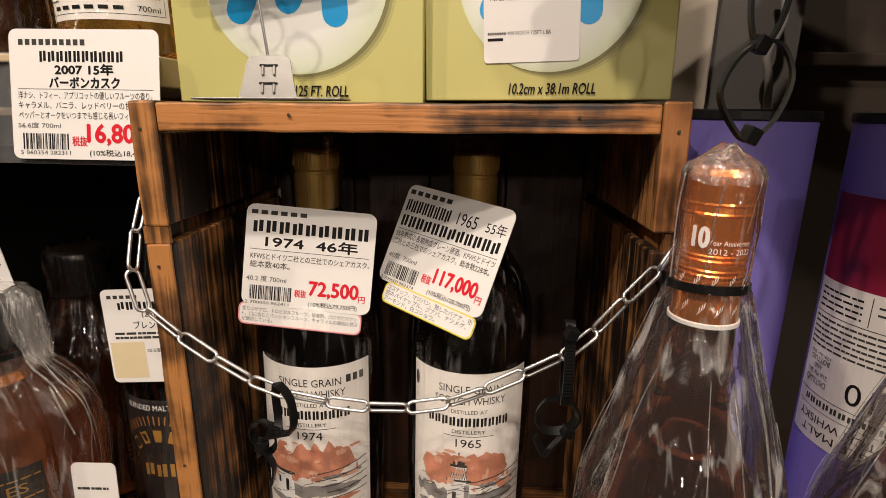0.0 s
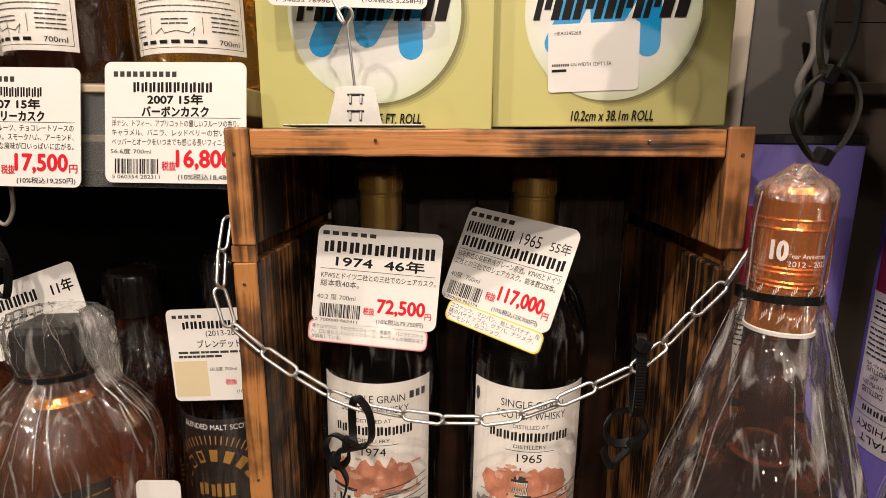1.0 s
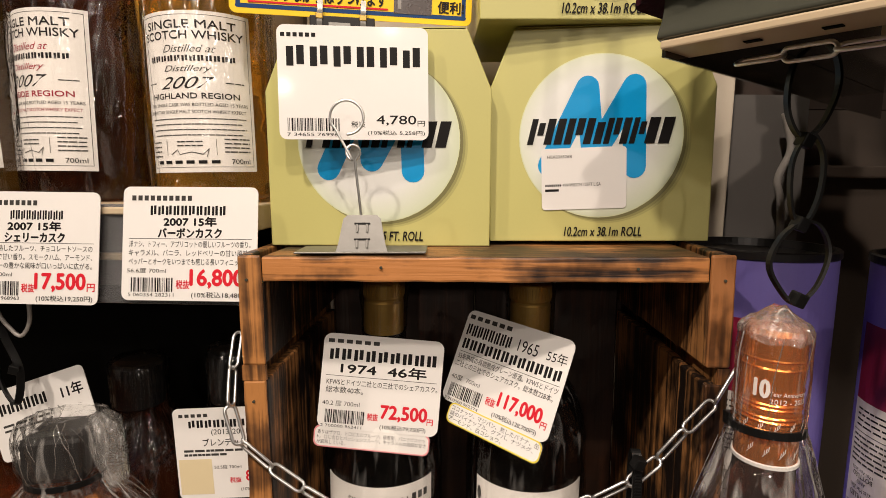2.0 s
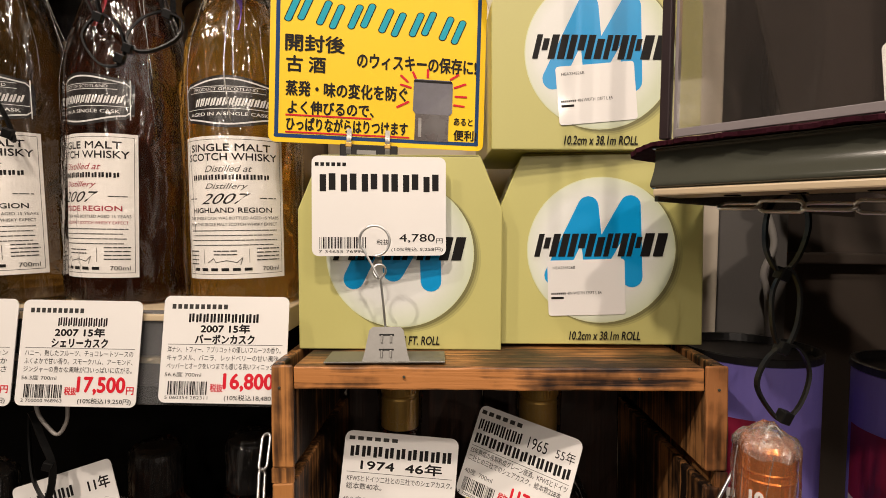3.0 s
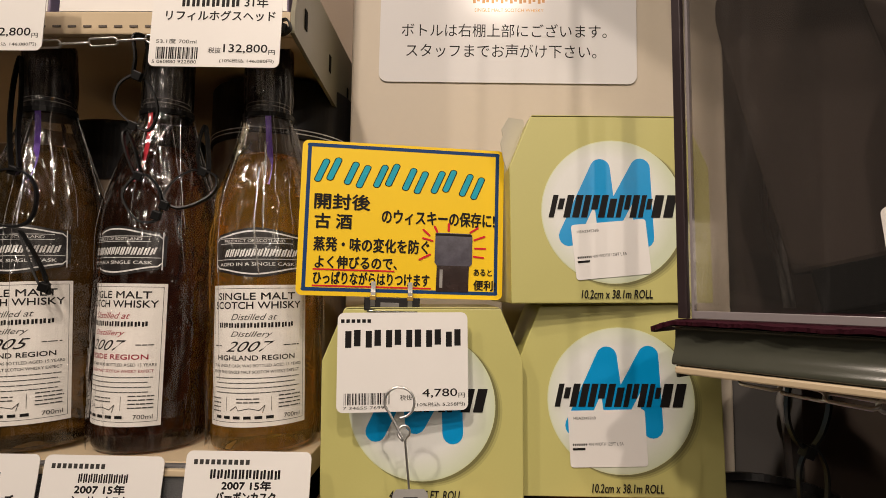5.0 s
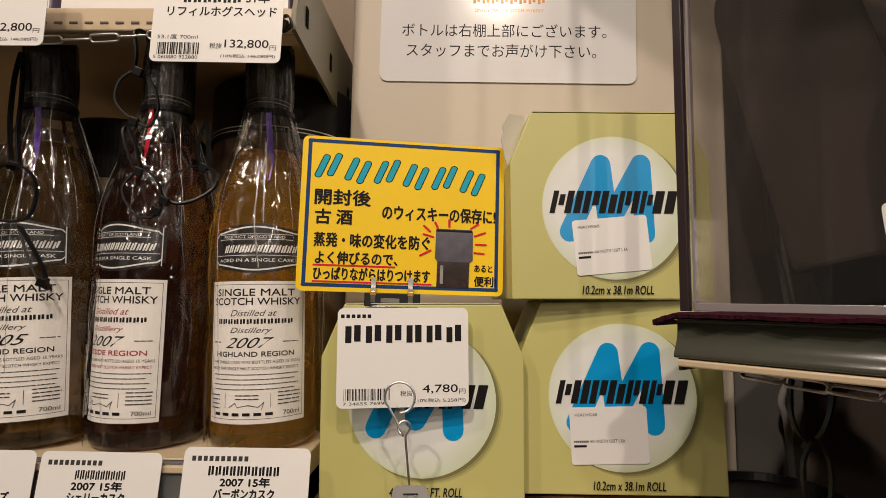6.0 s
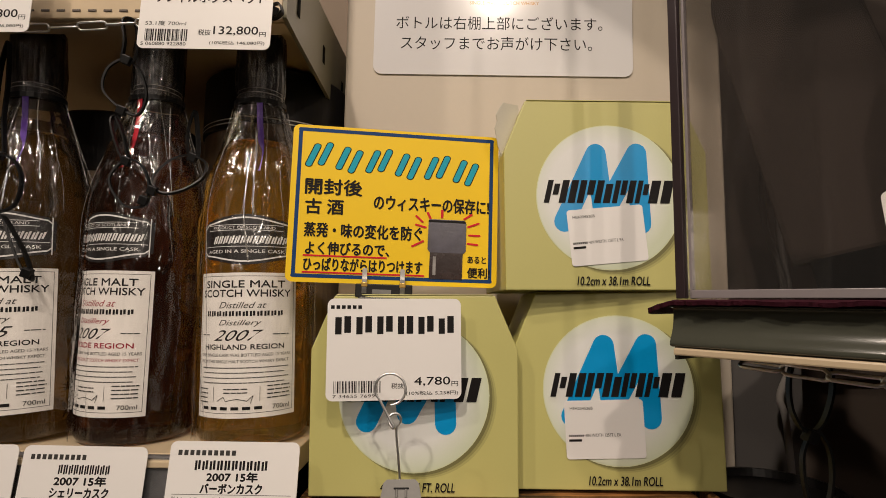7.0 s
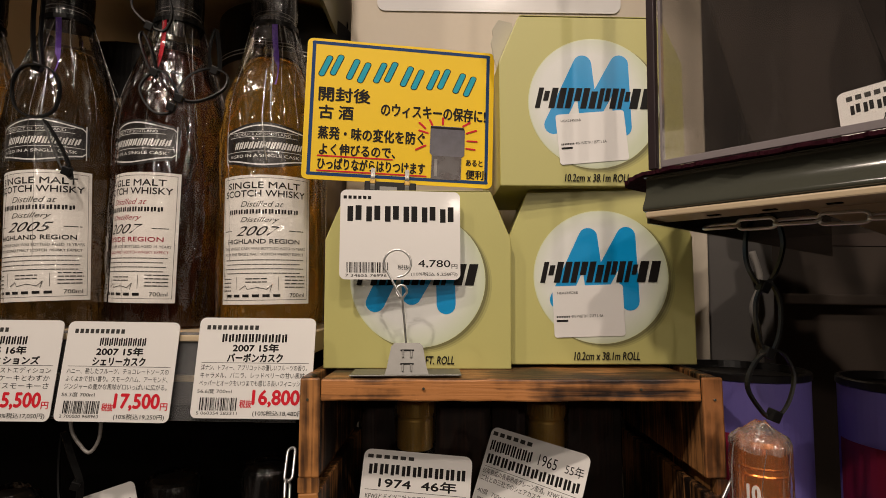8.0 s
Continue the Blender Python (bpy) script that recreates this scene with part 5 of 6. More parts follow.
cable_tie("black cable tie looped below another", [(0.066, 0.224, 1.083), (0.058, 0.226, 1.080), (0.054, 0.228, 1.070), (0.060, 0.230, 1.061), (0.070, 0.230, 1.062), (0.075, 0.228, 1.070), (0.072, 0.225, 1.079)], width=0.0046, head=(0.0705, 0.228, 1.062), tail=[(0.0705, 0.228, 1.062), (0.064, 0.230, 1.052), (0.060, 0.232, 1.046), (0.055, 0.232, 1.056)])


# ---- foil-capped bottle beside the crate ----
def bagged_bottle(x, y, cap_mat, cap_r, label, seed, body=None, text=True):
    ob = thing("whisky_bottle", label, "bottle", pose(x, y, 0.9055))
    part("bottle", lathe([(0.032, 0), (0.0375, 0.002), (0.0388, 0.008), (0.0388, 0.138), (0.0375, 0.150), (0.0325, 0.164), (0.0240, 0.178), (0.0165, 0.193), (0.0132, 0.208), (0.0122, 0.240)], 48), body or PLUM, ob, smooth=True)
    c = cap_r
    prof = [(c - 0.0003, 0.2375), (c + 0.0004, 0.2385), (c + 0.0002, 0.2400), (c, 0.2470)]
    for k in range(7):
        z = 0.2530 + 0.0019 * k
        prof += [(c - 0.0001, z), (c + 0.0003 - 0.0004 * (k % 3 == 1), z + 0.0008), (c - 0.0002, z + 0.0015)]
    prof += [(c, 0.2670), (c, 0.2800), (c + 0.0004, 0.2807), (c, 0.2814), (c - 0.0003, 0.2835), (c + 0.0001, 0.2843), (c - 0.0002, 0.2850), (c - 0.0004, 0.2945), (c - 0.0014, 0.2970), (0.006, 0.2976)]
    cap = part("foil_cap", lathe(prof, 48), cap_mat, ob, "copper foil cap" if text else "black cap", smooth=False)
    if text:
        print_on([T("10", 0.0, 0.10, 0.25, 0.78, WHITE_INK, 0.03), T("Year Anniversary", 0.26, 0.50, 0.98, 0.72, WHITE_INK), T("2012 - 2022", 0.27, 0.77, 0.98, 0.96, WHITE_INK)], cap, on_cylinder(c + 0.0004, -58, 44, 0.2660, 0.2775))
        sprig = []
        for k in range(11):
            x, y = 0.04 + 0.09 * k, (0.25, 0.75)[k % 2] + 0.06 * math.sin(3 * k)
            sprig.append(P(stroke_outline((x - 0.035, y + 0.10), (x + 0.035, y - 0.06), 0.006, 4), WHITE_INK))
            for q in (-0.018, 0.006, 0.028):
                sprig.append(P(stroke_outline((x + q, y - q * 2), (x + q + 0.006, y - q * 2 - 0.09), 0.008, 4), WHITE_INK))
        print_on(sprig, cap, on_cylinder(c + 0.0007, -75, 75, 0.2405, 0.2600))
        part("band", lathe([(c - 0.0001, 0.2372), (c + 0.0009, 0.2377), (c + 0.0009, 0.2392), (c - 0.0001, 0.2397)], 40), WHITE_INK, ob)
    skirt = [(0.0150, 0.2500), (0.0172, 0.242), (0.0228, 0.222), (0.0290, 0.200), (0.0350, 0.178), (0.0405, 0.153), (0.0430, 0.110), (0.0430, 0.02)]
    bag(ob, skirt[::-1] + [(0.0137, 0.254), (0.0139, 0.262), (0.0140, 0.285), (0.0137, 0.2950), (0.0100, 0.2990), (0.0050, 0.3010), (0.002, 0.301)], seed, 12, 0.075, LOOSE_BAG)
    creases(ob, skirt, seed, 34)
    creases(ob, [(0.0137, 0.254), (0.0139, 0.262), (0.0140, 0.275), (0.0140, 0.285), (0.0137, 0.2950)], seed + 5, 10, 0.5)
    ring_tie(ob, 0.0144, 0.2520, 0.0034, -6)
    top = open_lathe([(0.0135, 0.2925), (0.0137, 0.2955), (0.0128, 0.2978), (0.0106, 0.2995), (0.0078, 0.3015), (0.0050, 0.3040), (0.0020, 0.3060)], 60, lambda a, r, z: r * (1 + 0.06 * math.sin(5 * a + 200 * z) + 0.04 * math.sin(13 * a)), lambda p: noise.noise_vector(p * 180) * 0.0018)
    o = part("gathered_film", top, KNOT, ob, "crumpled clear film", smooth=True)
    o.visible_shadow = False
    return ob


bagged_bottle(0.1100, 0.1850, COPPER_CAP, 0.0123, "whisky bottle with copper foil cap in clear cellophane", 51)
bagged_bottle(0.2070, 0.1700, BLACK_CAP, 0.0136, "amber whisky bottle in loose clear cellophane", 52, text=False)


# ---- purple tubes ----
def gift_tube(x, y, turn):
    r, z0, z1 = 0.0430, 0.8925, 1.2215
    ob = thing("gift_tube", "purple cardboard bottle tube with a black lid", "tube", pose(x, y, 0, 0, 0, turn), "purple gift tubes")
    part("body", lathe([(r - 0.0006, z0), (r, z0 + 0.001), (r, z1 - 0.0024), (r - 0.0006, z1 - 0.0022)], 64), PURPLE, ob, smooth=False)
    part("lid", lathe([(r + 0.0004, z1 - 0.0020), (r + 0.0010, z1 - 0.0015), (r + 0.0010, z1 + 0.0024), (r + 0.0002, z1 + 0.0032), (r - 0.0020, z1 + 0.0032), (r - 0.0032, z1 - 0.003), (0.004, z1 - 0.003)], 64), LID, ob, "black plastic lid", smooth=False)
    band = wrap_label("maroon_band", r + 0.0003, -64, 75, 1.135, 1.186, MAROON, ob, "maroon paper band")
    print_on([P([(0.42, 0.35), (0.50, 0.33), (0.50, 0.62), (0.42, 0.66)], INK)], band, on_cylinder(r + 0.0003, -64, 75, 1.135, 1.186))
    lab = wrap_label("label", r + 0.0004, -64, 75, 1.055, 1.142, LABEL, ob, "white label pasted upside down")
    rnd = random.Random(9)
    it = [words(rnd, 0.04, 0.05 + 0.036 * k, 0.30, 0.062 + 0.036 * k, INK, 5) for k in range(4)]
    it += [R(0.33, 0.02, 0.334, 0.19, GREY_INK), R(0.02, 0.20, 0.98, 0.205, GREY_INK, 20), words(rnd, 0.36, 0.06, 0.9, 0.072, GREY_INK, 9), words(rnd, 0.36, 0.10, 0.9, 0.112, GREY_INK, 9)]
    it += [words(rnd, 0.03, 0.228 + 0.034 * k, 0.95, 0.240 + 0.034 * k, GREY_INK, 24) for k in range(6)]
    it += [T("10", 0.42, 0.66, 0.30, 0.53, INK, 0.0), T("BOTTLED", 0.20, 0.505, 0.06, 0.475, INK), T("17th Apr 2022", 0.20, 0.465, 0.05, 0.44, INK), T("AND", 0.16, 0.545, 0.10, 0.52, GREY_INK), T("21st Mar 2011", 0.20, 0.595, 0.05, 0.565, INK), T("DISTILLED", 0.20, 0.645, 0.05, 0.61, INK),
           R(0.02, 0.70, 0.98, 0.704, GREY_INK, 20), bars(10, 0.08, 0.725, 0.50, 0.765, GREY_INK, True), R(0.02, 0.79, 0.98, 0.793, GREY_INK, 20), T("SCOTCH WHISKY", 0.60, 0.875, 0.06, 0.825, INK, 0.02), T("SINGLE MALT", 0.58, 0.955, 0.10, 0.905, INK, 0.02)]
    print_on(it, lab, on_cylinder(r + 0.0004, -64, 75, 1.055, 1.142))
    return ob


gift_tube(0.1600, 0.2970, -85)
gift_tube(0.2450, 0.2450, -46)


# ---- lower shelf, beside the crate ----
def squat_bottle():
    ob = thing("whisky_bottle", "broad amber bottle with a black stopper in cellophane", "bottle", pose(-0.2735, 0.2680, 0.8925))
    part("bottle", lathe([(0.040, 0), (0.046, 0.002), (0.0475, 0.008), (0.0475, 0.128), (0.0462, 0.138), (0.0400, 0.150), (0.0280, 0.159), (0.0180, 0.165), (0.0145, 0.172), (0.0145, 0.190)], 48), AMBER, ob, smooth=True)
    part("collar", lathe([(0.0200, 0.1640), (0.0190, 0.1660), (0.0170, 0.1690), (0.0150, 0.1700)], 32), COPPER_CAP, ob)
    stop = part("stopper", block(-0.0175, 0.0175, -0.0175, 0.0175, 0.184, 0.2135, 0.0035), BLACK_CAP, ob, "black angular stopper")
    stop.matrix_basis = pose(0, 0, 0, 0, 0, 12)
    lab = wrap_label("label", 0.0479, -40, 62, 0.060, 0.124, BLACK_LABEL, ob, "dark label with gold lines")
    print_on([R(0.02, 0.10, 0.98, 0.115, GOLD_INK, 12), R(0.02, 0.30, 0.98, 0.315, GOLD_INK, 12), T("659 BOTTLES", 0.10, 0.155, 0.90, 0.255, GOLD_INK), T("TASTING NOTES", 0.30, 0.42, 0.84, 0.50, WHITE_INK), R(0.86, 0.455, 0.96, 0.465, GOLD_INK)], lab, on_cylinder(0.0479, -40, 62, 0.060, 0.124))
    bag(ob, [(0.050, 0.01), (0.0515, 0.09), (0.0512, 0.132), (0.0470, 0.148), (0.0370, 0.162), (0.0275, 0.173), (0.0215, 0.180), (0.0210, 0.184), (0.0245, 0.194), (0.0255, 0.210), (0.0230, 0.219), (0.0150, 0.2215), (0.005, 0.221)], 61, 10, 0.085, LOOSE_BAG)
    creases(ob, [(0.0215, 0.180), (0.0275, 0.173), (0.0370, 0.162), (0.0470, 0.148), (0.0512, 0.132), (0.0515, 0.11), (0.0515, 0.08), (0.050, 0.02)], 71, 40)
    creases(ob, [(0.0210, 0.184), (0.0245, 0.194), (0.0255, 0.204), (0.0250, 0.212), (0.0225, 0.219), (0.0150, 0.2215)], 72, 34, 0.9)
    tuft = open_lathe([(0.0050, -0.026), (0.0070, -0.018), (0.0085, -0.006), (0.0095, 0.006), (0.0085, 0.016), (0.0060, 0.022), (0.0020, 0.025)], 40, lambda a, r, z: r * (1 + 0.16 * math.sin(5 * a + 160 * z) + 0.10 * math.sin(11 * a - 90 * z)), lambda p: noise.noise_vector(p * 150) * 0.0028)
    o = part("gathered_film", tuft, KNOT, ob, "crumpled clear film", smooth=True)
    o.matrix_basis = pose(0.0265, 0.002, 0.1990, 0, -10, 0)
    o.visible_shadow = False
    ring_tie(ob, 0.0218, 0.1815, 0.0034, -4)


squat_bottle()


def round_logo_bottle():
    ob = thing("whisky_bottle", "dark bottle with a black and gold round label", "bottle", pose(-0.1990, 0.3480, 0.8925))
    part("bottle", lathe([(0.032, 0), (0.0385, 0.002), (0.0395, 0.008), (0.0395, 0.128), (0.0385, 0.142), (0.034, 0.156), (0.025, 0.170), (0.0175, 0.182), (0.0150, 0.195), (0.0150, 0.205)], 48), DARK_GLASS, ob, smooth=True)
    part("cap", lathe([(0.0165, 0.200), (0.0172, 0.201), (0.0172, 0.2370), (0.0160, 0.2385), (0.006, 0.239)], 32), BLACK_CAP, ob)
    lab = wrap_label("label", 0.0398, -75, 75, 0.010, 0.128, BLACK_LABEL, ob, "black label with gold ring lettering")
    pl = on_cylinder(0.0398, -75, 75, 0.010, 0.128)
    it = [T("BLENDED MALT SCOTCH", 0.26, 0.035, 0.80, 0.07, WHITE_INK, 0.01), R(0.0, 0.005, 1.0, 0.014, GREY_INK, 14)]
    for k in range(9):
        a = radians(180 - 22 * k)
        c, s = math.cos(a), math.sin(a)
        for r0, r1, w_, ink in ((0.235, 0.33, 0.060, GOLD_INK),):
            pts = []
            for rr, t in ((r0, -0.11), (r1, -0.10), (r1, 0.10), (r0, 0.11)):
                b = a + t
                pts.append((0.5 + rr * 0.95 * math.cos(b), 0.48 - rr * 0.85 * math.sin(b)))
            it.append(P(pts, ink))
    for k in range(40):
        a = radians(200 - 5.6 * k)
        pts = []
        for rr, t in ((0.37, -0.012), (0.44, -0.012), (0.44, 0.012), (0.37, 0.012)):
            pts.append((0.5 + rr * 0.95 * math.cos(a + t), 0.48 - rr * 0.85 * math.sin(a + t)))
        it.append(P(pts, COPPER_INK))
    it += [bars(3, 0.36, 0.43, 0.64, 0.52, GOLD_INK, True)]
    print_on(it, lab, pl)
    bag(ob, [(0.0405, 0.005), (0.0412, 0.120), (0.0400, 0.145), (0.030, 0.168), (0.0215, 0.186), (0.0190, 0.200), (0.0195, 0.235), (0.017, 0.243), (0.006, 0.244)], 62, 8, 0.05)


round_logo_bottle()
card("price_card", "white price card with red price hung on a dark bottle", "price card", (-0.2225, 0.3010, 1.1035), (-0.1500, 0.3010, 1.1085), (-0.2245, 0.2980, 1.0390), [
    bars(5, 0.05, 0.06, 0.35, 0.10, GREY_INK, False), bars(9, 0.14, 0.13, 0.86, 0.215, INK), T("(2013-2021)", 0.36, 0.235, 0.74, 0.31, INK), T("ブレンデッドモルト", 0.27, 0.335, 0.90, 0.42, INK, 0.01), words(random.Random(2), 0.08, 0.455, 0.75, 0.48, GREY_INK, 9), words(random.Random(4), 0.08, 0.50, 0.5, 0.525, GREY_INK, 7),
    R(0.02, 0.56, 0.34, 0.95, PALE_YELLOW), T("50.5度 700ml", 0.36, 0.63, 0.62, 0.675, GREY_INK), T("税抜", 0.50, 0.77, 0.61, 0.83, RED_INK, 0.02), T("8,180", 0.66, 0.70, 0.93, 0.83, RED_INK, 0.03), T("(10%税込8,998円)", 0.60, 0.88, 0.95, 0.93, GREY_INK)], radius=0.004)
card("price_card", "tilted white price card hung on cable ties", "price card", (-0.3500, 0.2960, 1.1120), (-0.2755, 0.2900, 1.1390), (-0.3400, 0.2900, 1.0650), [
    bars(7, 0.02, 0.20, 0.60, 0.36, INK), T("11年", 0.74, 0.20, 0.95, 0.38, INK, 0.02), words(random.Random(6), 0.1, 0.50, 0.6, 0.53), words(random.Random(7), 0.1, 0.57, 0.6, 0.60), barcode(16, 0.1, 0.75, 0.5, 0.9)])
card("price_card", "blank white price card low beside the crate", "price card", (-0.2270, 0.2600, 1.0040), (-0.1980, 0.2600, 1.0050), (-0.2270, 0.2560, 0.9490), [words(random.Random(8), 0.1, 0.3, 0.8, 0.33)])


def dim_bottle(x, y, r, h, whisky, label):
    ob = thing("whisky_bottle", label, "bottle", pose(x, y, 0.8925))
    part("bottle", lathe([(r * 0.85, 0), (r, 0.004), (r, h * 0.55), (r * 0.93, h * 0.63), (r * 0.6, h * 0.73), (r * 0.42, h * 0.80), (r * 0.40, h * 0.86)], 40), whisky, ob, smooth=True)
    bag(ob, [(r * 1.05, 0.004), (r * 1.07, h * 0.5), (r * 1.02, h * 0.62), (r * 0.75, h * 0.74), (r * 0.52, h * 0.83), (r * 0.55, h * 0.99), (r * 0.4, h * 1.02)], 77, 9, 0.07)
    part("cap", lathe([(r * 0.46, h * 0.84), (r * 0.48, h * 0.845), (r * 0.48, h * 0.99), (r * 0.4, h)], 28), BLACK_CAP, ob)


dim_bottle(-0.285, 0.366, 0.040, 0.222, BROWN_WHISKY, "dark amber bottle standing in shade")
dim_bottle(-0.375, 0.300, 0.040, 0.230, AMBER, "dark amber bottle standing in shade")
cable_tie("black cable tie hung above a bottle", [(-0.318, 0.275, 1.175), (-0.309, 0.272, 1.160), (-0.300, 0.270, 1.140), (-0.306, 0.272, 1.118), (-0.316, 0.274, 1.130), (-0.320, 0.276, 1.155)], head=(-0.303, 0.270, 1.142))
wire = thing("hook_wire", "white wire hook under the bottle shelf", "hook")
part("wire", sweep(smooth_path([(-0.305, 0.262, 1.194), (-0.303, 0.262, 1.180), (-0.297, 0.262, 1.171), (-0.290, 0.262, 1.166), (-0.284, 0.262, 1.176), (-0.284, 0.262, 1.194)], 6), round_section(0.0012)), CABLE, wire, smooth=True)

# ties and thin chain among the malt bottles
hung_chain("thin_chain", "thin steel chain hung behind the bottle caps", [(-0.60, 0.268, 1.524), (-0.45, 0.268, 1.521), (-0.33, 0.268, 1.5215), (-0.25, 0.268, 1.526), (-0.172, 0.268, 1.531)], 0.0215, 0.0062, 0.0007, 5)
for n_, (lp, hd, wd) in enumerate([
        ([(-0.274, 0.268, 1.527), (-0.2715, 0.267, 1.512), (-0.2725, 0.268, 1.499), (-0.267, 0.270, 1.499), (-0.2655, 0.271, 1.512), (-0.268, 0.271, 1.527)], (-0.270, 0.268, 1.499), 0.003),
        ([(-0.270, 0.271, 1.500), (-0.262, 0.272, 1.492), (-0.257, 0.272, 1.476), (-0.262, 0.272, 1.463), (-0.272, 0.270, 1.466), (-0.284, 0.268, 1.478), (-0.283, 0.268, 1.492), (-0.276, 0.270, 1.500)], (-0.272, 0.270, 1.465), 0.0022),
        ([(-0.279, 0.276, 1.462), (-0.271, 0.273, 1.448), (-0.266, 0.272, 1.432), (-0.269, 0.272, 1.431), (-0.276, 0.272, 1.445), (-0.281, 0.274, 1.459)], (-0.267, 0.271, 1.431), 0.003),
        ([(-0.266, 0.270, 1.432), (-0.256, 0.270, 1.428), (-0.250, 0.270, 1.416), (-0.251, 0.269, 1.402), (-0.262, 0.268, 1.400), (-0.271, 0.268, 1.408), (-0.275, 0.268, 1.420)], (-0.251, 0.267, 1.404), 0.0024),
        ([(-0.230, 0.284, 1.470), (-0.226, 0.282, 1.455), (-0.224, 0.280, 1.438), (-0.229, 0.280, 1.436), (-0.233, 0.282, 1.452)], (-0.227, 0.279, 1.436), 0.003),
        ([(-0.227, 0.278, 1.437), (-0.217, 0.278, 1.432), (-0.218, 0.276, 1.421), (-0.230, 0.273, 1.412), (-0.242, 0.271, 1.410), (-0.249, 0.271, 1.418), (-0.243, 0.274, 1.430), (-0.235, 0.277, 1.436)], (-0.247, 0.269, 1.411), 0.0024),
        ([(-0.366, 0.285, 1.520), (-0.362, 0.283, 1.490), (-0.357, 0.277, 1.460), (-0.350, 0.272, 1.435), (-0.356, 0.273, 1.437), (-0.364, 0.278, 1.466), (-0.369, 0.284, 1.500)], (-0.352, 0.270, 1.434), 0.0032),
        ([(-0.352, 0.266, 1.434), (-0.338, 0.265, 1.430), (-0.330, 0.264, 1.417), (-0.333, 0.264, 1.400), (-0.347, 0.264, 1.395), (-0.361, 0.265, 1.402), (-0.366, 0.266, 1.418), (-0.362, 0.266, 1.430)], None, 0.0026),
        ([(-0.338, 0.262, 1.392), (-0.330, 0.262, 1.382), (-0.321, 0.263, 1.366), (-0.317, 0.264, 1.352), (-0.322, 0.263, 1.356), (-0.330, 0.262, 1.372)], (-0.319, 0.262, 1.356), 0.0034),
        ([(-0.176, 0.266, 1.534), (-0.172, 0.265, 1.527), (-0.166, 0.265, 1.531), (-0.169, 0.266, 1.538)], (-0.171, 0.264, 1.531), 0.003)]):
    cable_tie("black cable tie looped round bottle necks", lp, True, wd, hd)


# ---- display shelf on the other side, set at an angle ----
SIDE = pose(0.0545, 0.1925, 1.3190, 0, 0, -49.2)
disp = thing("display_shelf", "dark green metal shelf with cream edge strip", "shelf", SIDE, kind="structure")
section = [(p.x, p.y) for p in smooth_path([(0.0030, 0.0020, 0), (0.0002, 0.0028, 0), (-0.0002, 0.0042, 0), (0.0006, 0.0062, 0), (0.0022, 0.0092, 0), (0.0034, 0.0125, 0), (0.0040, 0.0165, 0), (0.0036, 0.0204, 0), (0.0006, 0.0212, 0), (0.0004, 0.0216, 0)], 4)]
section += [(0.016, 0.0216), (0.016, 0.0020)]
lip = bmesh.new()
ends = [[lip.verts.new((x, y, z)) for y, z in section] for x in (0.0, 0.95)]
for k in range(len(section)):
    n_ = (k + 1) % len(section)
    lip.faces.new((ends[0][k], ends[0][n_], ends[1][n_], ends[1][k])).smooth = k < len(section) - 3
for x in (0.0, 0.95):
    lip.faces.new([lip.verts.new((x, y, z)) for y, z in section])
bmesh.ops.recalc_face_normals(lip, faces=lip.faces)
part("front_lip", lip, SHELF_GREEN, disp, "dark green enamelled lip")
part("board", block(0.002, 0.95, 0.016, 0.34, 0.0165, 0.0212, 0.0004), SHELF_GREEN, disp)
part("edge_strip", block(0.0015, 0.95, -0.0004, 0.024, -0.0016, 0.0019, 0.0008), SHELF_CREAM, disp, "cream edge strip")
part("side_plate", block(0.0, 0.0018, 0.004, 0.34, -0.004, 0.0205, 0.0004), SHELF_GREEN, disp)
part("under_panel", block(0.06, 0.95, 0.065, 0.33, 0.004, 0.012, 0.0005), SHELF_CREAM, disp)
for k in range(9):
    part("slot", block(0.030 + 0.026 * k, 0.036 + 0.026 * k, 0.010, 0.0135, -0.0021, -0.0017), BLACK_VOID, disp)

# Unseen board above the view, added to shade the case and pillar edge.
part("upper_board", block(-0.01, 0.95, -0.015, 0.33, 0.46, 0.485, 0.001), SHELF_GREEN, disp)
felt_bm = bmesh.new()
rows = []
for i in range(421):
    x = -0.012 + 0.96 * (i / 420) ** 1.35
    tip = max(0.0, 1 - (x + 0.012) / 0.014)
    edge = -0.0026 + 0.0022 * noise.noise(Vector((x * 90, 0, 0))) + 0.0016 * noise.noise(Vector((x * 420, 3, 0))) + 0.0040 * tip ** 3
    drop = 0.0009 * noise.noise(Vector((x * 70, 9, 0))) + 0.0005 * noise.noise(Vector((x * 520, 5, 0))) - 0.0036 * tip
    top_z = 0.0249 - 0.0040 * tip
    rows.append([felt_bm.verts.new(p) for p in ((x, 0.335, 0.0248), (x, edge + 0.004, top_z), (x, edge, 0.0240 + drop), (x, edge + 0.0004, 0.0222 + drop - 0.0006 * tip), (x, edge + 0.004, 0.0220 - 0.0046 * tip), (x, 0.335, 0.0220))])
for a, b in zip(rows, rows[1:]):
    for j in range(6):
        felt_bm.faces.new((a[j], a[(j + 1) % 6], b[(j + 1) % 6], b[j]))
felt_bm.faces.new(rows[0])
felt_bm.faces.new(rows[-1][::-1])
bmesh.ops.recalc_face_normals(felt_bm, faces=felt_bm.faces)
felt = part("felt_mat", felt_bm, FELT)
felt.matrix_basis = SIDE
tagged(felt, "burgundy felt mat with a frayed edge on the shelf", "mat")

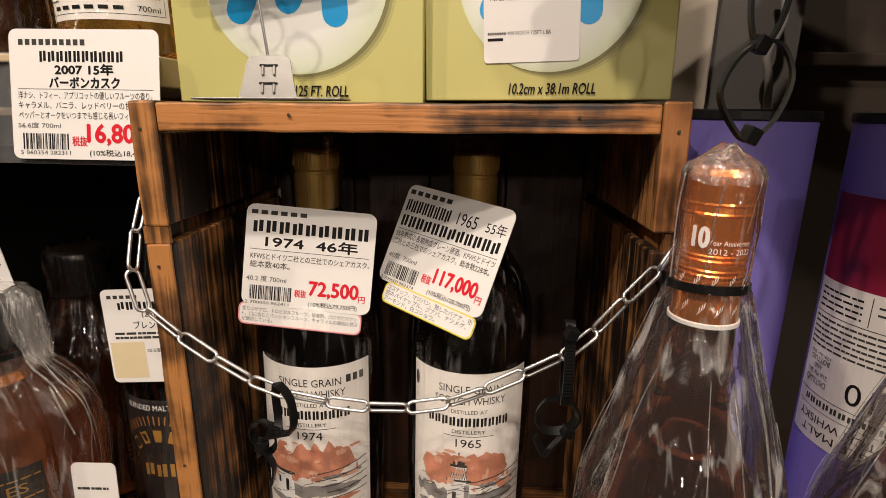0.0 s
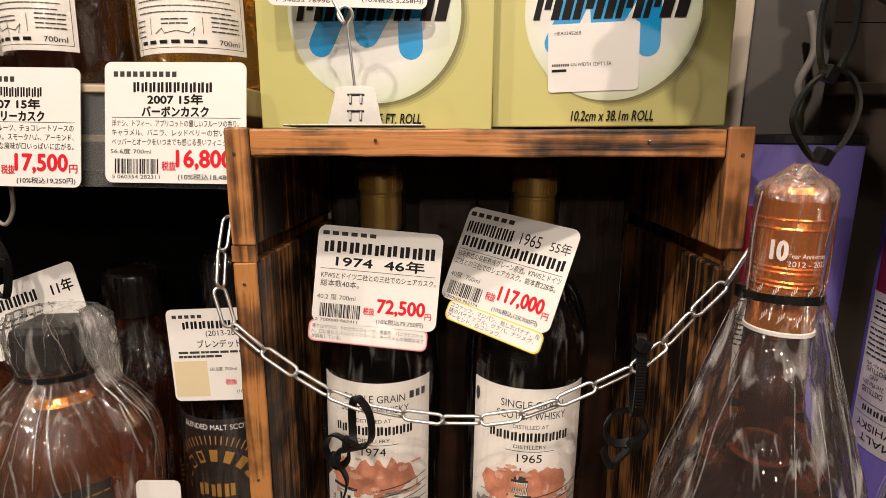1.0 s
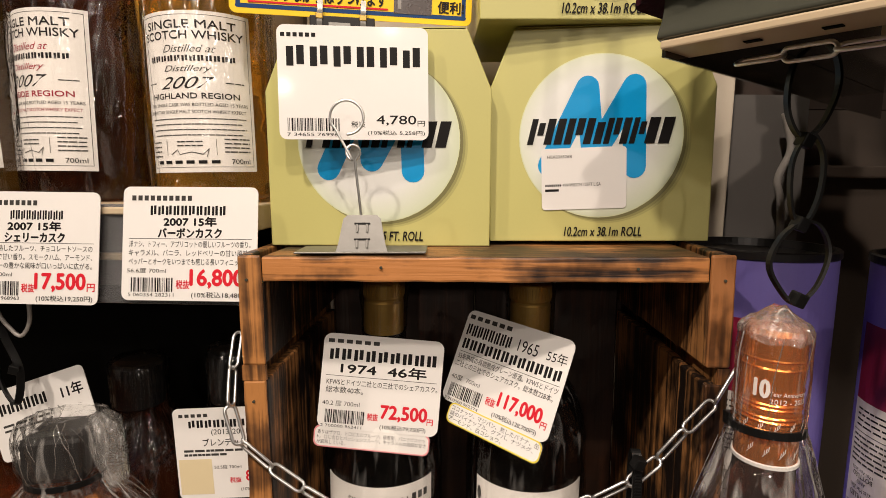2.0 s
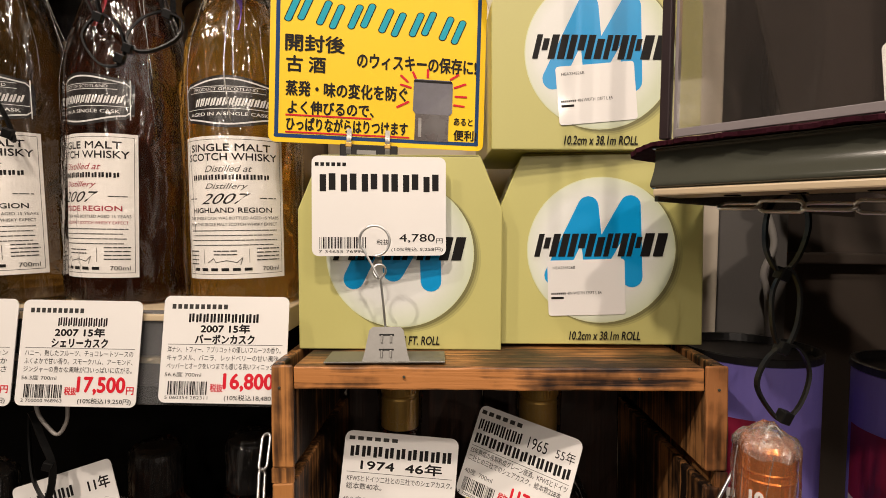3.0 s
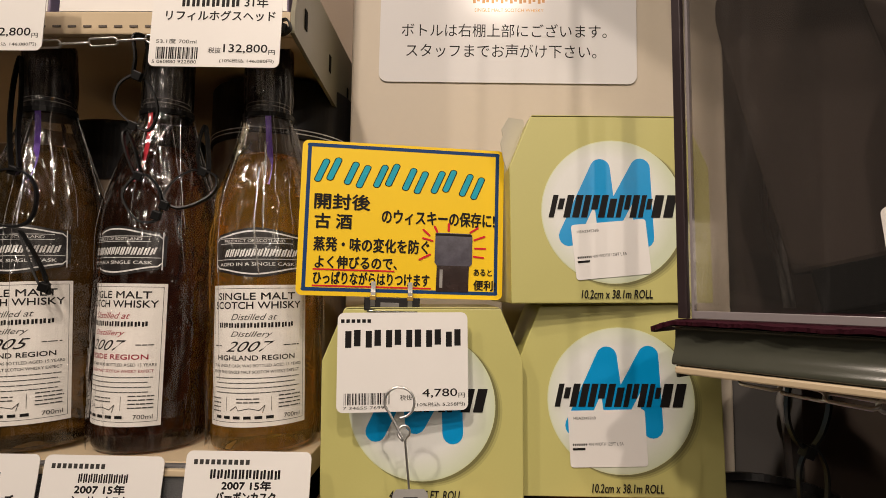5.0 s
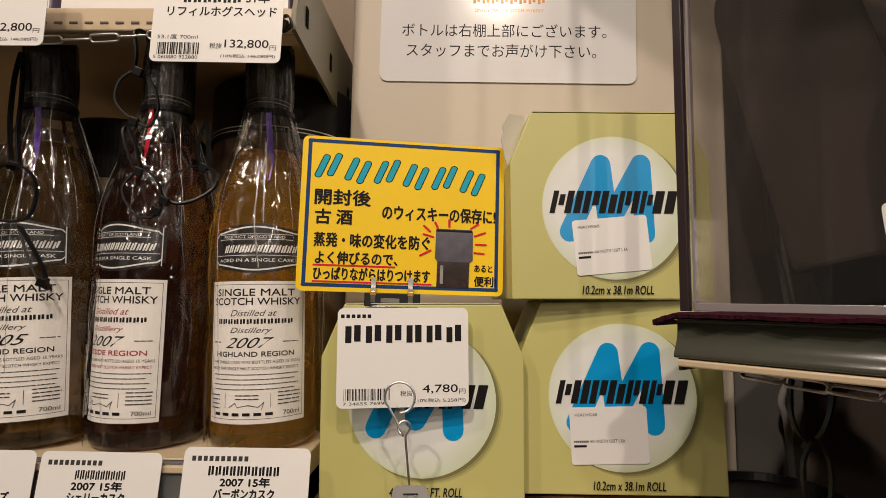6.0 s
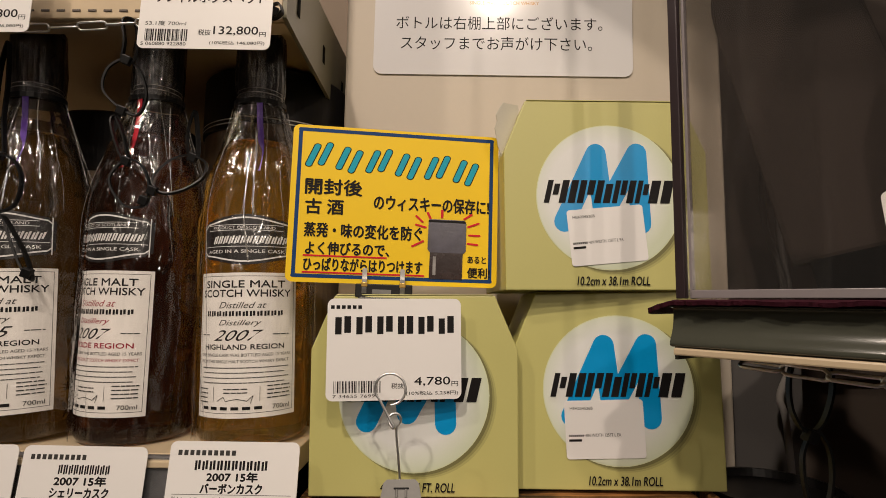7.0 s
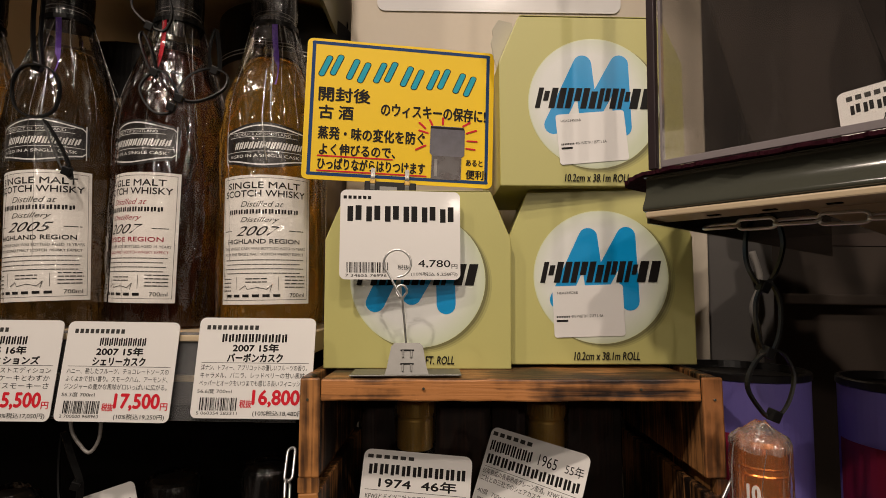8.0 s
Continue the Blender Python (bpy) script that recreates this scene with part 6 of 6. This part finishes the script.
case = thing("acrylic_case", "clear acrylic display case standing on felt", "display case", SIDE @ pose(0, 0, 0.0253))
for nm, bm in (("front_pane", block(0.0105, 0.90, 0.0030, 0.0060, 0.0, 0.42)), ("side_pane", block(0.0040, 0.0070, 0.0075, 0.30, 0.0, 0.42))):
    o = part(nm, bm, ACRYLIC, case, "clear acrylic pane")
    o.visible_shadow = False
part("corner_strip", block(0.0030, 0.0075, 0.0010, 0.0050, 0.0, 0.42, 0.0004), DARK_EDGE, case, "dark edge of the pane")
part("edge", block(0.0090, 0.0102, 0.0030, 0.0062, 0.0, 0.42, 0.0002), ACRYLIC_EDGE, case)
part("bottom_edge", block(0.0105, 0.90, 0.0012, 0.0028, 0.0002, 0.0040, 0.0003), ACRYLIC_EDGE, case)

BOARD = surface("dark_brown_board", (0.036, 0.028, 0.024), 0.8, vary=0.15, scale=20, spec=0.08)
slab = thing("display_board", "dark brown tilted display board inside the acrylic case", "display board", pose(0.2340, 0.330, 1.3445, -6, -13, -35))
part("board", block(-0.022, 0.080, 0, 0.010, 0.034, 0.30, 0.004), BOARD, slab)
part("foot", block(-0.010, 0.070, -0.01, 0.05, 0.0, 0.034, 0.002), BLACK_VOID, slab)
card("price_card", "white price card leaning inside the acrylic case", "price card", (0.2045, 0.2500, 1.4105), (0.2540, 0.1980, 1.4170), (0.2020, 0.2470, 1.3480), [
    bars(8, 0.06, 0.06, 0.60, 0.12, GREY_INK, False), bars(9, 0.08, 0.16, 0.95, 0.27, INK), T("バーボンカスク", 0.30, 0.31, 0.95, 0.41, INK, 0.01), words(random.Random(1), 0.05, 0.50, 0.95, 0.54), words(random.Random(2), 0.05, 0.58, 0.95, 0.62), words(random.Random(3), 0.05, 0.66, 0.95, 0.70), T("47.2度 700ml", 0.05, 0.78, 0.5, 0.83, GREY_INK), barcode(21, 0.06, 0.86, 0.42, 0.96)])
bt = thing("whisky_bottle", "bottle with an orange and gold label in the case", "bottle", pose(0.285, 0.245, 1.3445))
part("bottle", lathe([(0.034, 0), (0.038, 0.003), (0.038, 0.18), (0.030, 0.21), (0.016, 0.235), (0.0145, 0.29)], 40), DARK_GLASS, bt, smooth=True)
wrap_label("label", 0.0384, -70, 70, 0.10, 0.17, GOLD_INK, bt, "orange and gold label")

for nm, pts in (("grey_cable", [(0.262, 0.47, 1.70), (0.266, 0.47, 1.62), (0.272, 0.47, 1.56), (0.264, 0.47, 1.49), (0.262, 0.47, 1.43), (0.272, 0.465, 1.38), (0.274, 0.46, 1.345)]),
                ("grey_cable", [(0.285, 0.47, 1.70), (0.280, 0.47, 1.60), (0.277, 0.47, 1.54), (0.284, 0.47, 1.48), (0.276, 0.47, 1.42), (0.283, 0.465, 1.345)]),
                ("grey_cable", [(0.232, 0.405, 1.318), (0.236, 0.40, 1.29), (0.229, 0.402, 1.265), (0.235, 0.404, 1.24), (0.240, 0.405, 1.15)])):
    c_ = thing(nm, "grey cable hanging down behind the shelf", "cable", group="loose cables")
    part("cable", sweep(smooth_path(pts, 6), round_section(0.0030)), CABLE, c_, smooth=True)

# chain under the shelf front and the ties that hold the bottle
fr, sd = Vector((0.653, -0.757, 0)), Vector((0.757, 0.653, 0))
c0 = Vector((0.0545, 0.1925, 1.3135))
line = [c0 + fr * a + sd * b + Vector((0, 0, z)) for a, b, z in ((0.020, 0.030, 0.0), (0.08, 0.020, -0.002), (0.16, 0.018, -0.004), (0.30, 0.018, -0.002), (0.5, 0.018, 0.0))]
hung_chain("thin_chain", "thin steel chain hung below the display shelf", line, 0.0215, 0.0070, 0.0009, 7)
cable_tie("black cable tie looped on the thin chain", [(0.1200, 0.1920, 1.3210), (0.1110, 0.1920, 1.3120), (0.1100, 0.1920, 1.2940), (0.1170, 0.1920, 1.2820), (0.1250, 0.1920, 1.2880), (0.1300, 0.1920, 1.3040), (0.1270, 0.1920, 1.3170)], width=0.0032, head=(0.1180, 0.1910, 1.2810))
cable_tie("black cable tie looped through another", [(0.1180, 0.1900, 1.2830), (0.1130, 0.1900, 1.2720), (0.1140, 0.1900, 1.2540), (0.1190, 0.1900, 1.2440), (0.1250, 0.1900, 1.2560), (0.1260, 0.1900, 1.2720), (0.1220, 0.1900, 1.2820)], width=0.0026, head=(0.1180, 0.1890, 1.2460))
cable_tie("black cable tie looped above the foil cap", [(0.1190, 0.1880, 1.2470), (0.1100, 0.1870, 1.2410), (0.1050, 0.1860, 1.2290), (0.1100, 0.1850, 1.2180), (0.1165, 0.1840, 1.2125), (0.1250, 0.1850, 1.2200), (0.1300, 0.1870, 1.2340), (0.1260, 0.1880, 1.2450)], width=0.0028, head=(0.1165, 0.1830, 1.2145))
